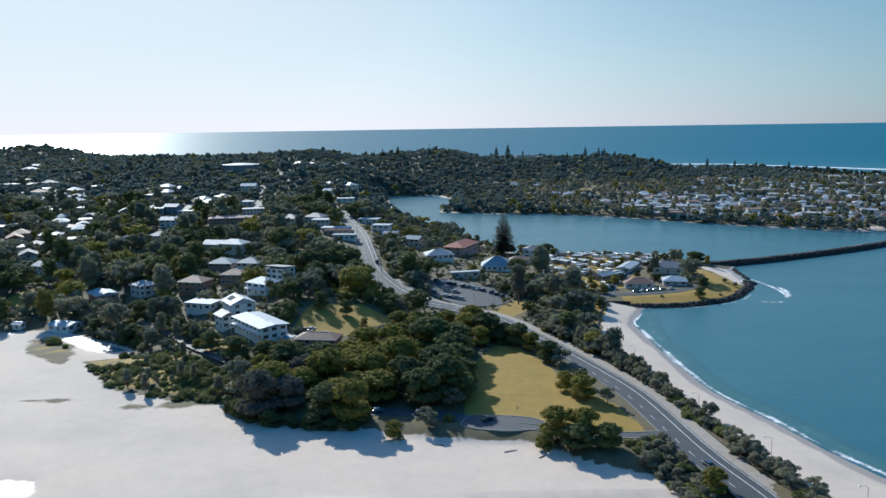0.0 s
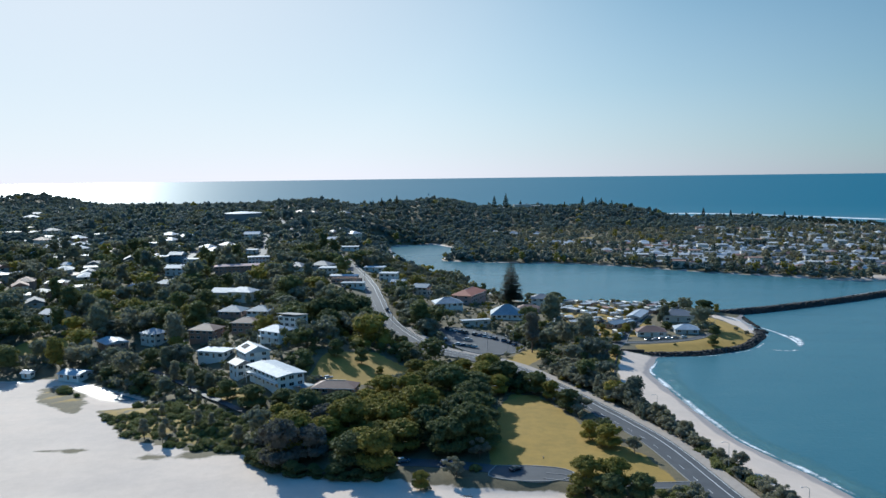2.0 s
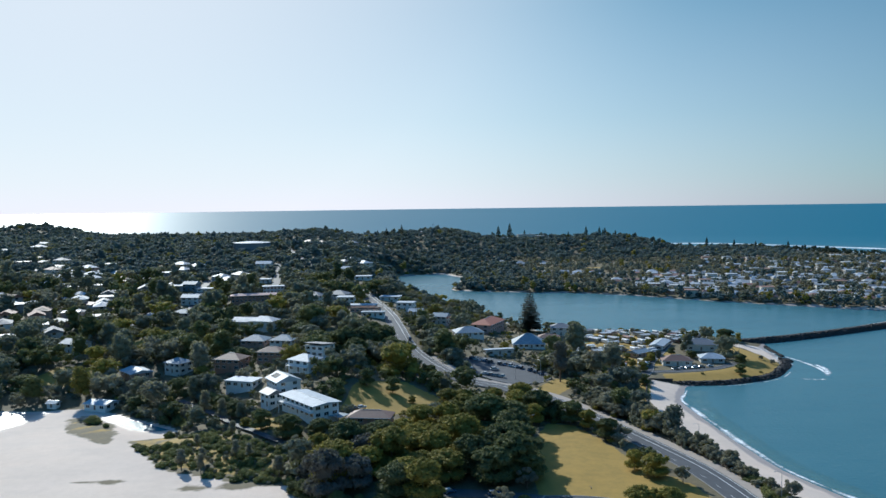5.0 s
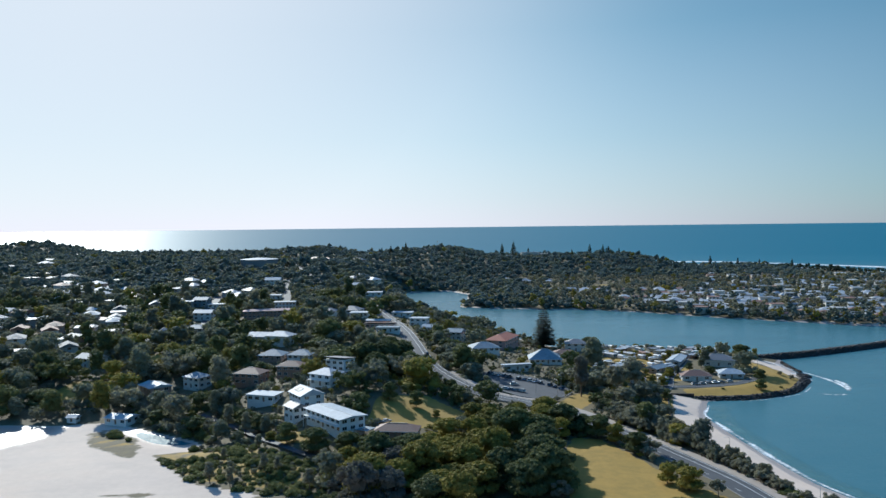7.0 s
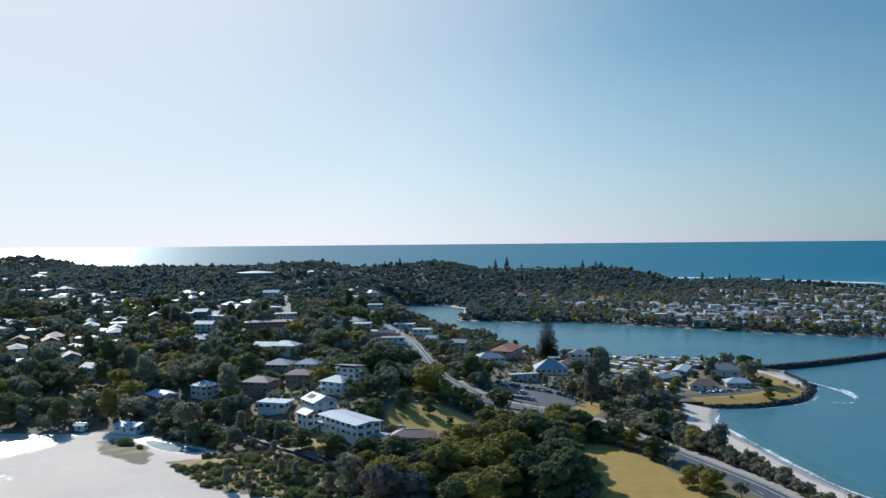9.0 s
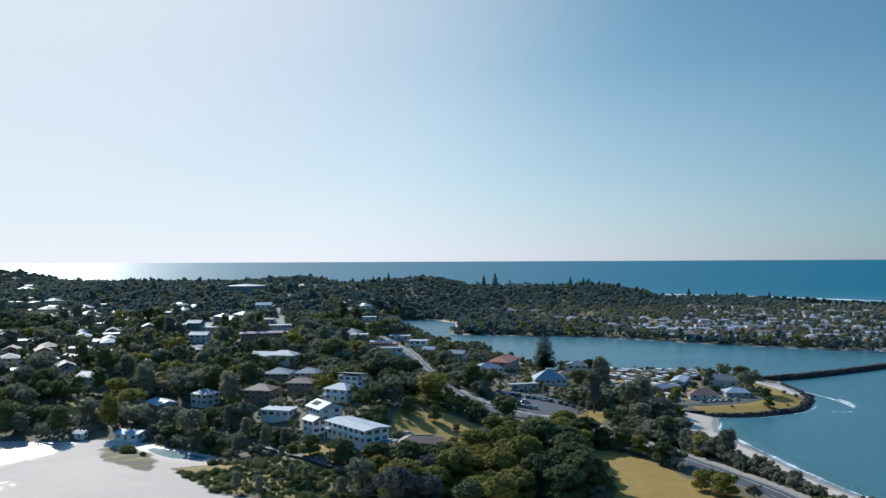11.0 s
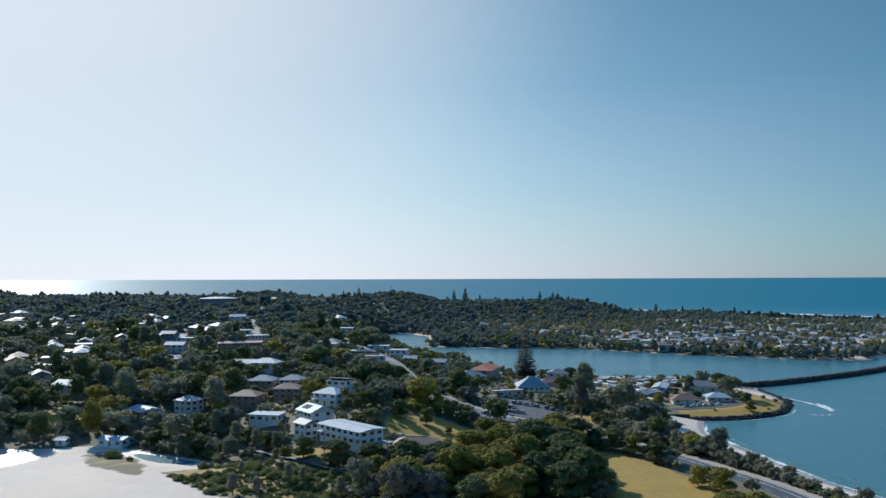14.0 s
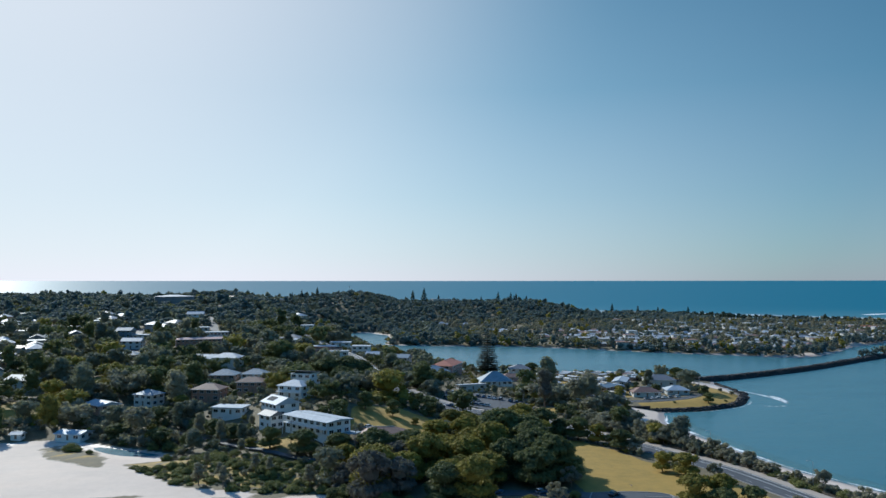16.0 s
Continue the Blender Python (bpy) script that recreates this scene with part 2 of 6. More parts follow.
def ground_material():
    """Zones come from the mesh's attribute: red sand, green mown grass, blue wet or dark bare soil."""
    m, n, l, p = material("ground")
    pos = place(n)
    at = n.new("ShaderNodeAttribute")
    at.attribute_name = "zone"
    sep = n.new("ShaderNodeSeparateColor")
    l.new(at.outputs["Color"], sep.inputs[0])
    big, mid, fine = noise_node(n, l, 0.03, 5, 0.6, pos), noise_node(n, l, 0.25, 5, 0.65, pos), noise_node(n, l, 2.5, 4, 0.7, pos)

    def edge(sock, width):
        a = n.new("ShaderNodeMath")
        a.operation = "MULTIPLY_ADD"
        l.new(mid, a.inputs[0])
        a.inputs[1].default_value = 0.5
        l.new(sock, a.inputs[2])
        return ramp_node(n, l, a.outputs[0], [(0.75 - width, (0, 0, 0)), (0.75 + width, (1, 1, 1))])

    scrub = mix_node(n, l, 0.5, ramp_node(n, l, mid, [(0.3, (0.068, 0.056, 0.027)), (0.7, (0.160, 0.128, 0.062))]),
                     ramp_node(n, l, fine, [(0.3, (0.055, 0.048, 0.024)), (0.7, (0.185, 0.148, 0.075))]))
    lawn = mix_node(n, l, 0.5, ramp_node(n, l, big, [(0.3, (0.25, 0.162, 0.018)), (0.7, (0.37, 0.232, 0.03))]),
                    ramp_node(n, l, mid, [(0.3, (0.165, 0.125, 0.018)), (0.7, (0.34, 0.215, 0.032))]))
    sand = mix_node(n, l, 0.5, ramp_node(n, l, big, [(0.3, (0.56, 0.44, 0.345)), (0.7, (0.69, 0.55, 0.44))]),
                    ramp_node(n, l, mid, [(0.3, (0.53, 0.44, 0.35)), (0.7, (0.66, 0.555, 0.45))]))
    sand = mix_node(n, l, 0.2, sand, ramp_node(n, l, fine, [(0.3, (0.40, 0.34, 0.28)), (0.7, (0.68, 0.6, 0.5))]))
    mp = n.new("ShaderNodeMapping")
    mp.inputs["Scale"].default_value, mp.inputs["Rotation"].default_value = (0.8, 1.2, 1), (0, 0, -0.5)
    l.new(pos, mp.inputs["Vector"])
    flow = noise_node(n, l, 0.022, 6, 0.55, mp.outputs[0])
    sand = mix_node(n, l, 1.0, sand, ramp_node(n, l, flow, [(0.34, (0.88, 0.885, 0.90)), (0.5, (1.0, 1.0, 1.0)), (0.66, (1.05, 1.03, 1.01))]), "MULTIPLY")
    wet = edge(sep.outputs["Blue"], 0.16)
    wetsand = mix_node(n, l, wet, sand, (0.38, 0.31, 0.265))
    c = mix_node(n, l, edge(sep.outputs["Green"], 0.08), scrub, lawn)
    c = mix_node(n, l, edge(sep.outputs["Red"], 0.1), c, wetsand)
    l.new(c, p.inputs["Base Color"])
    both = n.new("ShaderNodeMath")
    both.operation = "MULTIPLY"
    l.new(wet, both.inputs[0])
    l.new(sep.outputs["Red"], both.inputs[1])
    r = ramp_node(n, l, both.outputs[0], [(0.0, (0.9, 0.9, 0.9)), (0.45, (0.55, 0.55, 0.55)), (1.0, (0.38, 0.38, 0.38))])
    l.new(r, p.inputs["Roughness"])
    bump_node(n, l, fine, 0.35, 0.15, p)
    return m


def water_material(name, deep, shallow, ocean, rough, waves, height):
    m, n, l, p = material(name)
    pos = place(n)
    mp = n.new("ShaderNodeMapping")
    mp.inputs["Scale"].default_value = (0.6, 1.6, 1)
    mp.inputs["Rotation"].default_value = (0, 0, 0.5)
    l.new(pos, mp.inputs["Vector"])
    big = noise_node(n, l, 0.006, 4, 0.6, mp.outputs[0])
    tone = ramp_node(n, l, big, [(0.3, deep), (0.7, shallow)])
    # the open ocean lies beyond the headland: deeper, choppier
    xyz = n.new("ShaderNodeSeparateXYZ")
    l.new(pos, xyz.inputs[0])
    out = n.new("ShaderNodeMapRange")
    out.inputs["From Min"].default_value, out.inputs["From Max"].default_value = 900, 1800
    l.new(xyz.outputs["Y"], out.inputs["Value"])
    l.new(mix_node(n, l, out.outputs[0], tone, ocean), p.inputs["Base Color"])
    p.inputs["IOR"].default_value = 1.33
    chop = n.new("ShaderNodeMapRange")
    chop.inputs["To Min"].default_value, chop.inputs["To Max"].default_value = rough, 0.36
    l.new(out.outputs[0], chop.inputs["Value"])
    l.new(chop.outputs[0], p.inputs["Roughness"])
    calm = n.new("ShaderNodeMapRange")
    calm.inputs["To Min"].default_value, calm.inputs["To Max"].default_value = 0.36, 0.13
    l.new(out.outputs[0], calm.inputs["Value"])
    l.new(calm.outputs[0], p.inputs["Specular IOR Level"])
    a, b = noise_node(n, l, waves, 6, 0.62, mp.outputs[0]), noise_node(n, l, waves * 9, 4, 0.6, pos)
    bump_node(n, l, mix_node(n, l, out.outputs[0], mix_node(n, l, 0.35, a, b), mix_node(n, l, 0.985, a, (0.5, 0.5, 0.5))), 1.0, height, p)
    return m


def foam_material():
    m, n, l, p = material("foam")
    pos = place(n)
    f = noise_node(n, l, 0.55, 6, 0.72, pos)
    p.inputs["Base Color"].default_value = (0.82, 0.84, 0.84, 1)
    p.inputs["Roughness"].default_value = 0.8
    at = n.new("ShaderNodeAttribute")
    at.attribute_name = "zone"
    a = n.new("ShaderNodeMath")
    a.operation = "MULTIPLY"
    l.new(f, a.inputs[0])
    l.new(at.outputs["Fac"], a.inputs[1])
    l.new(ramp_node(n, l, a.outputs[0], [(0.20, (0, 0, 0)), (0.40, (0.95, 0.95, 0.95))]), p.inputs["Alpha"])
    return m


def shallow_material():
    """Clear water over sand: the colour of the bed, fading into the deep."""
    m, n, l, p = material("shallow_water")
    p.inputs["Base Color"].default_value = (0.13, 0.25, 0.26, 1)
    p.inputs["Roughness"].default_value, p.inputs["Specular IOR Level"].default_value = 0.2, 0.22
    at = n.new("ShaderNodeAttribute")
    at.attribute_name = "zone"
    f = noise_node(n, l, 0.12, 4, 0.6, place(n))
    a = n.new("ShaderNodeMath")
    a.operation = "MULTIPLY"
    l.new(at.outputs["Fac"], a.inputs[0])
    l.new(ramp_node(n, l, f, [(0.3, (0.4, 0.4, 0.4)), (0.7, (0.85, 0.85, 0.85))]), a.inputs[1])
    l.new(a.outputs[0], p.inputs["Alpha"])
    return m


M_GROUND = ground_material()
M_SEA = water_material("sea_water", (0.052, 0.135, 0.170), (0.074, 0.166, 0.198), (0.005, 0.112, 0.178), 0.27, 0.05, 0.45)
M_FOAM, M_SHALLOW = foam_material(), shallow_material()
M_FIG = foliage("broadleaf", (0.045, 0.066, 0.038), (0.215, 0.22, 0.075))
M_FIG2 = foliage("olive_broadleaf", (0.115, 0.112, 0.036), (0.42, 0.34, 0.055))
M_SHE = foliage("shore_tree_leaf", (0.20, 0.19, 0.14), (0.43, 0.40, 0.285), through_light=0.45)
M_WOOD = foliage("woodland_leaf", (0.098, 0.115, 0.100), (0.30, 0.295, 0.185), patch=0.025)
# far leaves: the blue and pallor of distance haze are mixed into this colour
M_HEAD_HAZE = foliage("hazed_headland_leaf", (0.090, 0.132, 0.138), (0.195, 0.235, 0.215), patch=0.012, through_light=0.35)
M_PINE = foliage("pine_needles", (0.026, 0.040, 0.032), (0.070, 0.092, 0.058), through_light=0.12)
M_GREY = foliage("grey_broadleaf", (0.085, 0.082, 0.072), (0.21, 0.195, 0.165))
M_SHRUB = foliage("shrub_leaf", (0.10, 0.112, 0.040), (0.27, 0.265, 0.085), patch=0.1)
M_BARK = plain("bark", (0.16, 0.12, 0.09), 0.9, vary=0.4, scale=1.5)
M_ROAD = plain("asphalt", (0.062, 0.066, 0.074), 0.72, vary=0.3, scale=0.25, spec=0.5)
M_PATH = plain("sandy_concrete", (0.36, 0.31, 0.26), 0.9, vary=0.2, scale=0.5)
M_KERB = plain("kerb_concrete", (0.30, 0.29, 0.275), 0.85)
M_PAINT = plain("road_paint", (0.75, 0.75, 0.73), 0.7, vary=0.25, scale=2)
M_ROCK = plain("dark_rock", (0.052, 0.046, 0.042), 0.85, vary=0.5, scale=0.8, bumps=0.1)
M_WHITE = plain("white_wall", (0.74, 0.74, 0.72), 0.75, vary=0.1)
M_WALLS = various("painted_wall", [(0.70, 0.69, 0.66), (0.62, 0.58, 0.50), (0.50, 0.52, 0.53), (0.42, 0.30, 0.24), (0.68, 0.66, 0.60), (0.34, 0.36, 0.38)])
M_BRICK = plain("brown_brick", (0.34, 0.22, 0.165), 0.85, vary=0.3, scale=2)
M_PINK = plain("pink_render", (0.55, 0.36, 0.31), 0.8)
M_ROOFS = various("roofing", [(0.58, 0.58, 0.58), (0.40, 0.42, 0.44), (0.25, 0.28, 0.32), (0.50, 0.51, 0.52), (0.26, 0.15, 0.11), (0.18, 0.19, 0.21), (0.44, 0.44, 0.43)], 0.6, 0.3, 0.25)
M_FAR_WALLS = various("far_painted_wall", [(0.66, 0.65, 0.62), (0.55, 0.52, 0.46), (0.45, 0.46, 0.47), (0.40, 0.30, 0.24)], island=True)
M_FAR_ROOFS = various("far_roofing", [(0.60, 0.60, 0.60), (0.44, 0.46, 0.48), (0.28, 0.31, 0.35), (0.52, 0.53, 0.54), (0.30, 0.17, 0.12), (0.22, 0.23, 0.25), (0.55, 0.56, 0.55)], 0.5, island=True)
M_ROOF_WHITE = plain("white_roof_sheet", (0.42, 0.455, 0.49), 0.6, vary=0.28, spec=0.25)
M_ROOF_BLUE = plain("blue_grey_roof_sheet", (0.24, 0.29, 0.33), 0.6, vary=0.35, spec=0.25)
M_ROOF_GREY = plain("grey_tile_roof", (0.20, 0.20, 0.21), 0.6, vary=0.25, scale=1.5)
M_ROOF_RED = plain("terracotta_roof", (0.46, 0.17, 0.10), 0.65, vary=0.25, scale=1.2)
M_ROOF_BROWN = plain("brown_tile_roof", (0.20, 0.12, 0.09), 0.65, vary=0.25, scale=1.2)
M_TRIM = plain("white_trim", (0.75, 0.75, 0.74), 0.5)
M_DARK = plain("dark_metal", (0.05, 0.05, 0.055), 0.5)
M_STEEL = plain("galvanised_steel", (0.45, 0.46, 0.47), 0.45, metal=0.6)
M_TIMBER = plain("weathered_timber", (0.24, 0.19, 0.14), 0.85, vary=0.3, scale=2)
M_TYRE = plain("rubber", (0.02, 0.02, 0.02), 0.85)
M_CAR = various("car_paint", [(0.75, 0.75, 0.74), (0.42, 0.43, 0.45), (0.05, 0.05, 0.06), (0.70, 0.70, 0.70), (0.06, 0.10, 0.18), (0.22, 0.23, 0.24)], 0.25, 0.6)
M_VAN = various("caravan_shell", [(0.74, 0.74, 0.73), (0.62, 0.62, 0.60), (0.46, 0.48, 0.49), (0.34, 0.38, 0.40), (0.58, 0.54, 0.46), (0.70, 0.71, 0.72)], 0.5)
M_TANK = plain("tank_concrete", (0.22, 0.23, 0.24), 0.8, vary=0.2, scale=0.2)


def glass_material():
    m, n, l, p = material("window_glass")
    p.inputs["Base Color"].default_value = (0.02, 0.03, 0.035, 1)
    p.inputs["Roughness"].default_value, p.inputs["Specular IOR Level"].default_value = 0.06, 0.8
    return m


M_GLASS = glass_material()


# ---- mesh helpers ----
def mesh_from(name, v, f, mat, smooth=False):
    """A mesh from arrays of points and of equal-sized faces."""
    v, f = np.asarray(v, np.float32), np.asarray(f, np.int32)
    me = bpy.data.meshes.new(name)
    k = f.shape[1]
    me.vertices.add(len(v))
    me.vertices.foreach_set("co", v.ravel())
    me.loops.add(f.size)
    me.loops.foreach_set("vertex_index", f.ravel())
    me.polygons.add(len(f))
    me.polygons.foreach_set("loop_start", np.arange(0, f.size, k, dtype=np.int32))
    me.polygons.foreach_set("use_smooth", np.full(len(f), smooth))
    me.update(calc_edges=True)
    me.validate()
    me.materials.append(mat)
    return me


def part(name, bm, mat, parent=None, label="", at=None):
    """Links a bmesh (or a ready mesh) as one object, under a thing or a part."""
    if isinstance(bm, bmesh.types.BMesh):
        me = bpy.data.meshes.new(name)
        bm.to_mesh(me)
        bm.free()
        me.materials.append(mat)
    else:
        me = bm
    ob = new(name, me)
    if parent:
        ob.parent = parent
    if at is not None:
        ob.matrix_basis = at
    return tagged(ob, label)


def box(bm, x0, x1, y0, y1, z0, z1, bevel=0.0):
    m = Matrix.LocRotScale(((x0 + x1) / 2, (y0 + y1) / 2, (z0 + z1) / 2), None, (x1 - x0, y1 - y0, z1 - z0))
    vs = bmesh.ops.create_cube(bm, size=1, matrix=m)["verts"]
    if bevel:
        es = list({e for v in vs for e in v.link_edges})
        bmesh.ops.bevel(bm, geom=es, offset=bevel, segments=1, affect="EDGES")
    return bm


def boxes(*dims, bevel=0.0):
    bm = bmesh.new()
    for d in dims:
        box(bm, *d, bevel=bevel)
    return bm


def tube(bm, a, b, r0, r1, n=7):
    a, b = Vector(a), Vector(b)
    m = Matrix.Translation((a + b) / 2) @ (b - a).to_track_quat("Z", "Y").to_matrix().to_4x4()
    bmesh.ops.create_cone(bm, cap_ends=True, segments=n, radius1=r0, radius2=r1, depth=(b - a).length, matrix=m)
    return bm


# ---- ground and water ----
def spaced(stops):
    """Coordinates with a step of its own in each stretch: (start, step), ..., (end, None)."""
    out = []
    for (a, s), (b, _) in zip(stops, stops[1:]):
        out += list(np.arange(a, b - s * 0.5, s))
    return np.array(out + [stops[-1][0]])


GX = spaced([(-1500, 40), (-700, 14), (-280, 3.2), (210, 7), (420, 16), (900, 50), (1400, None)])
GY = spaced([(20, 6), (170, 2.6), (470, 5), (640, 10), (1200, 16), (1760, 50), (2600, None)])
gx, gy = np.meshgrid(GX, GY)
GZ = height(gx, gy)


def ground_z(x, y):
    """Height of the built ground at a point."""
    i = int(np.clip(np.searchsorted(GX, x) - 1, 0, len(GX) - 2))
    j = int(np.clip(np.searchsorted(GY, y) - 1, 0, len(GY) - 2))
    u, v = (x - GX[i]) / (GX[i + 1] - GX[i]), (y - GY[j]) / (GY[j + 1] - GY[j])
    return float((GZ[j, i] * (1 - u) + GZ[j, i + 1] * u) * (1 - v) + (GZ[j + 1, i] * (1 - u) + GZ[j + 1, i + 1] * u) * v)


LAWNS = [
    [(6, 241), (28, 236), (62, 214), (58, 245), (47, 265), (38, 297), (31, 318), (21, 322), (13, 300), (7, 268)],
    [(96, 400), (132, 401), (156, 414), (172, 434), (174, 455), (166, 484), (156, 492), (158, 470), (150, 440), (120, 416), (96, 412)],
    [(160, 498), (188, 516), (244, 529), (244, 536), (186, 526), (165, 520)],
    [(-66, 322), (-48, 322), (-26, 330), (-22, 352), (-40, 372), (-62, 356)],
    [(29, 390), (38, 405), (48, 402), (42, 385), (33, 369), (23, 379)],
    [(-104, 312), (-86, 306), (-84, 320), (-104, 326)], [(-150, 313), (-126, 280), (-98, 268), (-84, 268), (-80, 284), (-92, 298), (-112, 312), (-132, 320)],
    [(-238, 402), (-205, 396), (-200, 420), (-232, 428)], [(-215, 470), (-190, 466), (-190, 484), (-214, 486)],
    [(71, 352), (80, 374), (84, 396), (79, 396), (70, 366)],
    [(70, 430), (118, 436), (126, 540), (84, 552), (66, 500)],
    [(118, 1100), (150, 1130), (260, 1110), (250, 1128), (150, 1146)], [(20, 1190), (120, 1180), (120, 1196), (20, 1205)],
    [(480, 1330), (520, 1335), (510, 1365), (480, 1360)], [(420, 715), (500, 775), (480, 790), (410, 735)]]
SANDS = [[(160, 60), (130, 110), (102, 160), (94, 183), (88.5, 202), (84.5, 228), (79, 258), (73, 295), (69, 330), (77, 368), (88, 400), (104, 392), (92, 362), (92, 300), (104, 236), (140, 180), (200, 60)],
         [(165, 495), (170, 478), (172, 462), (171, 447), (184, 448), (190, 500)],
         [(178, 790), (184, 784), (215, 757), (247, 727), (306, 680), (360, 660), (430, 706), (426, 712), (360, 670), (308, 698), (250, 733), (216, 763), (186, 790), (180, 796)],
         [(-30, 1081), (-8, 1086), (16, 1030), (10, 1020), (-12, 1076)], [(440, 706), (490, 758), (580, 808), (600, 830), (560, 830), (470, 770)]]


def build_ground():
    ny, nx = gx.shape
    v = np.stack([gx, gy, GZ], -1).reshape(-1, 3)
    idx = np.arange(ny * nx).reshape(ny, nx)
    f = np.stack([idx[:-1, :-1], idx[:-1, 1:], idx[1:, 1:], idx[1:, :-1]], -1).reshape(-1, 4)
    me = mesh_from("ground", v, f, M_GROUND, True)
    d = inside_distance(SHORE, gx, gy)
    sand = 1 - ramp(d, 0.5, 3.5)
    for poly in SANDS:
        sand = np.maximum(sand, ramp(inside_distance(poly, gx, gy), -1.5, 1.5))
    sand = np.maximum(sand, ramp(-gy, -1640, -1560) * 0 + ramp(-d, -26, -12) * (gy > 1150) * (gx > 430))
    # dry scrub on the marsh edge and on the little island
    sand = sand * (1 - 0.85 * bump(gx, gy, -172, 336, 9, 9) * (d < 0)) * (1 - np.clip(0.66 + 0.4 * wobble(gx, gy, 13, 16), 0.1, 0.95) * bump(gx, gy, -98, 260, 25, 6)) * (1 - 0.6 * bump(gx, gy, -149, 266, 7, 2.5))
    islet = inside_distance([(-193, 347), (-188, 356), (-180, 356), (-173, 342), (-155, 323), (-157, 309), (-169, 313), (-180, 323)], gx, gy) + 0.8 * wobble(gx, gy, 16, 6)
    sand = sand * (1 - np.clip(0.62 + 0.32 * wobble(gx, gy, 12, 19), 0.2, 1) * ramp(islet, -3, 2.5))
    sand = sand * (1 - 0.8 * bump(gx, gy, -138, 266, 6, 3.5))
    lawn = np.zeros_like(sand)
    for poly in LAWNS:
        thin = 0.58 + 0.22 * wobble(gx, gy, 15, 37) if poly[0] == (-150, 313) else 1.0   # rank grass of the marsh
        lawn = np.maximum(lawn, thin * ramp(inside_distance(poly, gx, gy), -2, 2))
    lawn = np.maximum(lawn, (0.36 + 0.2 * wobble(gx, gy, 17, 27)) * ramp(islet, -2, 3))
    wet = np.where(gx > 60, 1 - ramp(GZ, 0.25, 0.8), (1 - ramp(GZ, 0.12, 0.46)) * 0.75)
    wet = np.maximum(wet, 0.5 * ramp(-gy, -194, -190) * ramp(gx, -60, -25) * (gx < 62))
    col = np.stack([sand, lawn, wet, np.ones_like(wet)], -1).reshape(-1, 4).astype(np.float32)
    att = me.color_attributes.new("zone", "FLOAT_COLOR", "POINT")
    att.data.foreach_set("color", col.ravel())
    return tagged(new("ground", me), "sandy coastal ground with dry lawns, scrub and pale beaches", "ground", kind="structure")


build_ground()


def build_sea():
    """A round sheet about the bay; its far rim lifts towards the horizon, which lies past the drawing limit."""
    radii = np.concatenate([np.arange(0, 2400, 80), np.geomspace(2400, 4940, 26)])
    ang = np.linspace(0, 2 * math.pi, 145)[:-1]
    r, a = np.meshgrid(radii, ang, indexing="ij")
    z = 81 * np.clip((r - 2300) / 2640, 0, 1) ** 1.15
    v = np.stack([r * np.sin(a) - 35, r * np.cos(a), z], -1).reshape(-1, 3)
    idx = np.arange(r.size).reshape(r.shape)
    nxt = np.roll(idx, -1, 1)
    f = np.stack([idx[:-1], idx[1:], nxt[1:], nxt[:-1]], -1).reshape(-1, 4)
    return tagged(new("water", mesh_from("water", v, f, M_SEA, True)), "teal blue sea and river water with small ripples", "water", kind="structure")


build_sea()


# ---- roads and paved ground ----
def spline(pts, step):
    """A smooth line through points, at even steps."""
    p = [Vector(q) for q in pts]
    p = [2 * p[0] - p[1]] + p + [2 * p[-1] - p[-2]]
    out = []
    for a, b, c, d in zip(p, p[1:], p[2:], p[3:]):
        n = max(2, int((c - b).length / step))
        for i in range(n):
            t = i / n
            out.append(0.5 * ((2 * b) + (c - a) * t + (2 * a - 5 * b + 4 * c - d) * t * t + (3 * b - a - 3 * c + d) * t ** 3))
    return out + [p[-2]]


def level(x, y, reach=4.0):
    return max(ground_z(x + a * reach, y + b * reach) for a, b in ((0, 0), (1, 0), (-1, 0), (0, 1), (0, -1)))


def ribbon(line, offset, width, lift, mat, name, thick=0.12, skirt=0.5, span=None, gaps=None):
    """A strip beside a line, draped over the ground, with sides that reach into it. gaps: (dash, gap) in steps."""
    bm = bmesh.new()
    n = len(line)
    rows = []
    for i, p in enumerate(line):
        t = (line[min(i + 1, n - 1)] - line[max(i - 1, 0)]).normalized()
        side = Vector((t.y, -t.x))
        c = p + side * offset
        z = line_level[id(line)][i] + lift
        l, r = c - side * width / 2, c + side * width / 2
        rows.append([Vector((l.x, l.y, z - skirt)), Vector((l.x, l.y, z)), Vector((r.x, r.y, z)), Vector((r.x, r.y, z - skirt))])
    for i in range(n - 1):
        if span and not span[0] <= i < span[1]:
            continue
        if gaps and i % sum(gaps) >= gaps[0]:
            continue
        a, b = [bm.verts.new(v) for v in rows[i]], [bm.verts.new(v) for v in rows[i + 1]]
        for k in range(3):
            bm.faces.new((a[k], a[k + 1], b[k + 1], b[k]))
    bmesh.ops.remove_doubles(bm, verts=bm.verts, dist=0.001)
    bmesh.ops.recalc_face_normals(bm, faces=bm.faces)
    return bm


line_level = {}


def graded(line):
    """Levels along a road, smoothed."""
    z = np.array([level(p.x, p.y) for p in line])
    k = np.ones(9) / 9
    zz = np.convolve(np.pad(z, 4, mode="edge"), k, mode="valid")
    line_level[id(line)] = np.maximum(zz, z) + 0.05
    return line


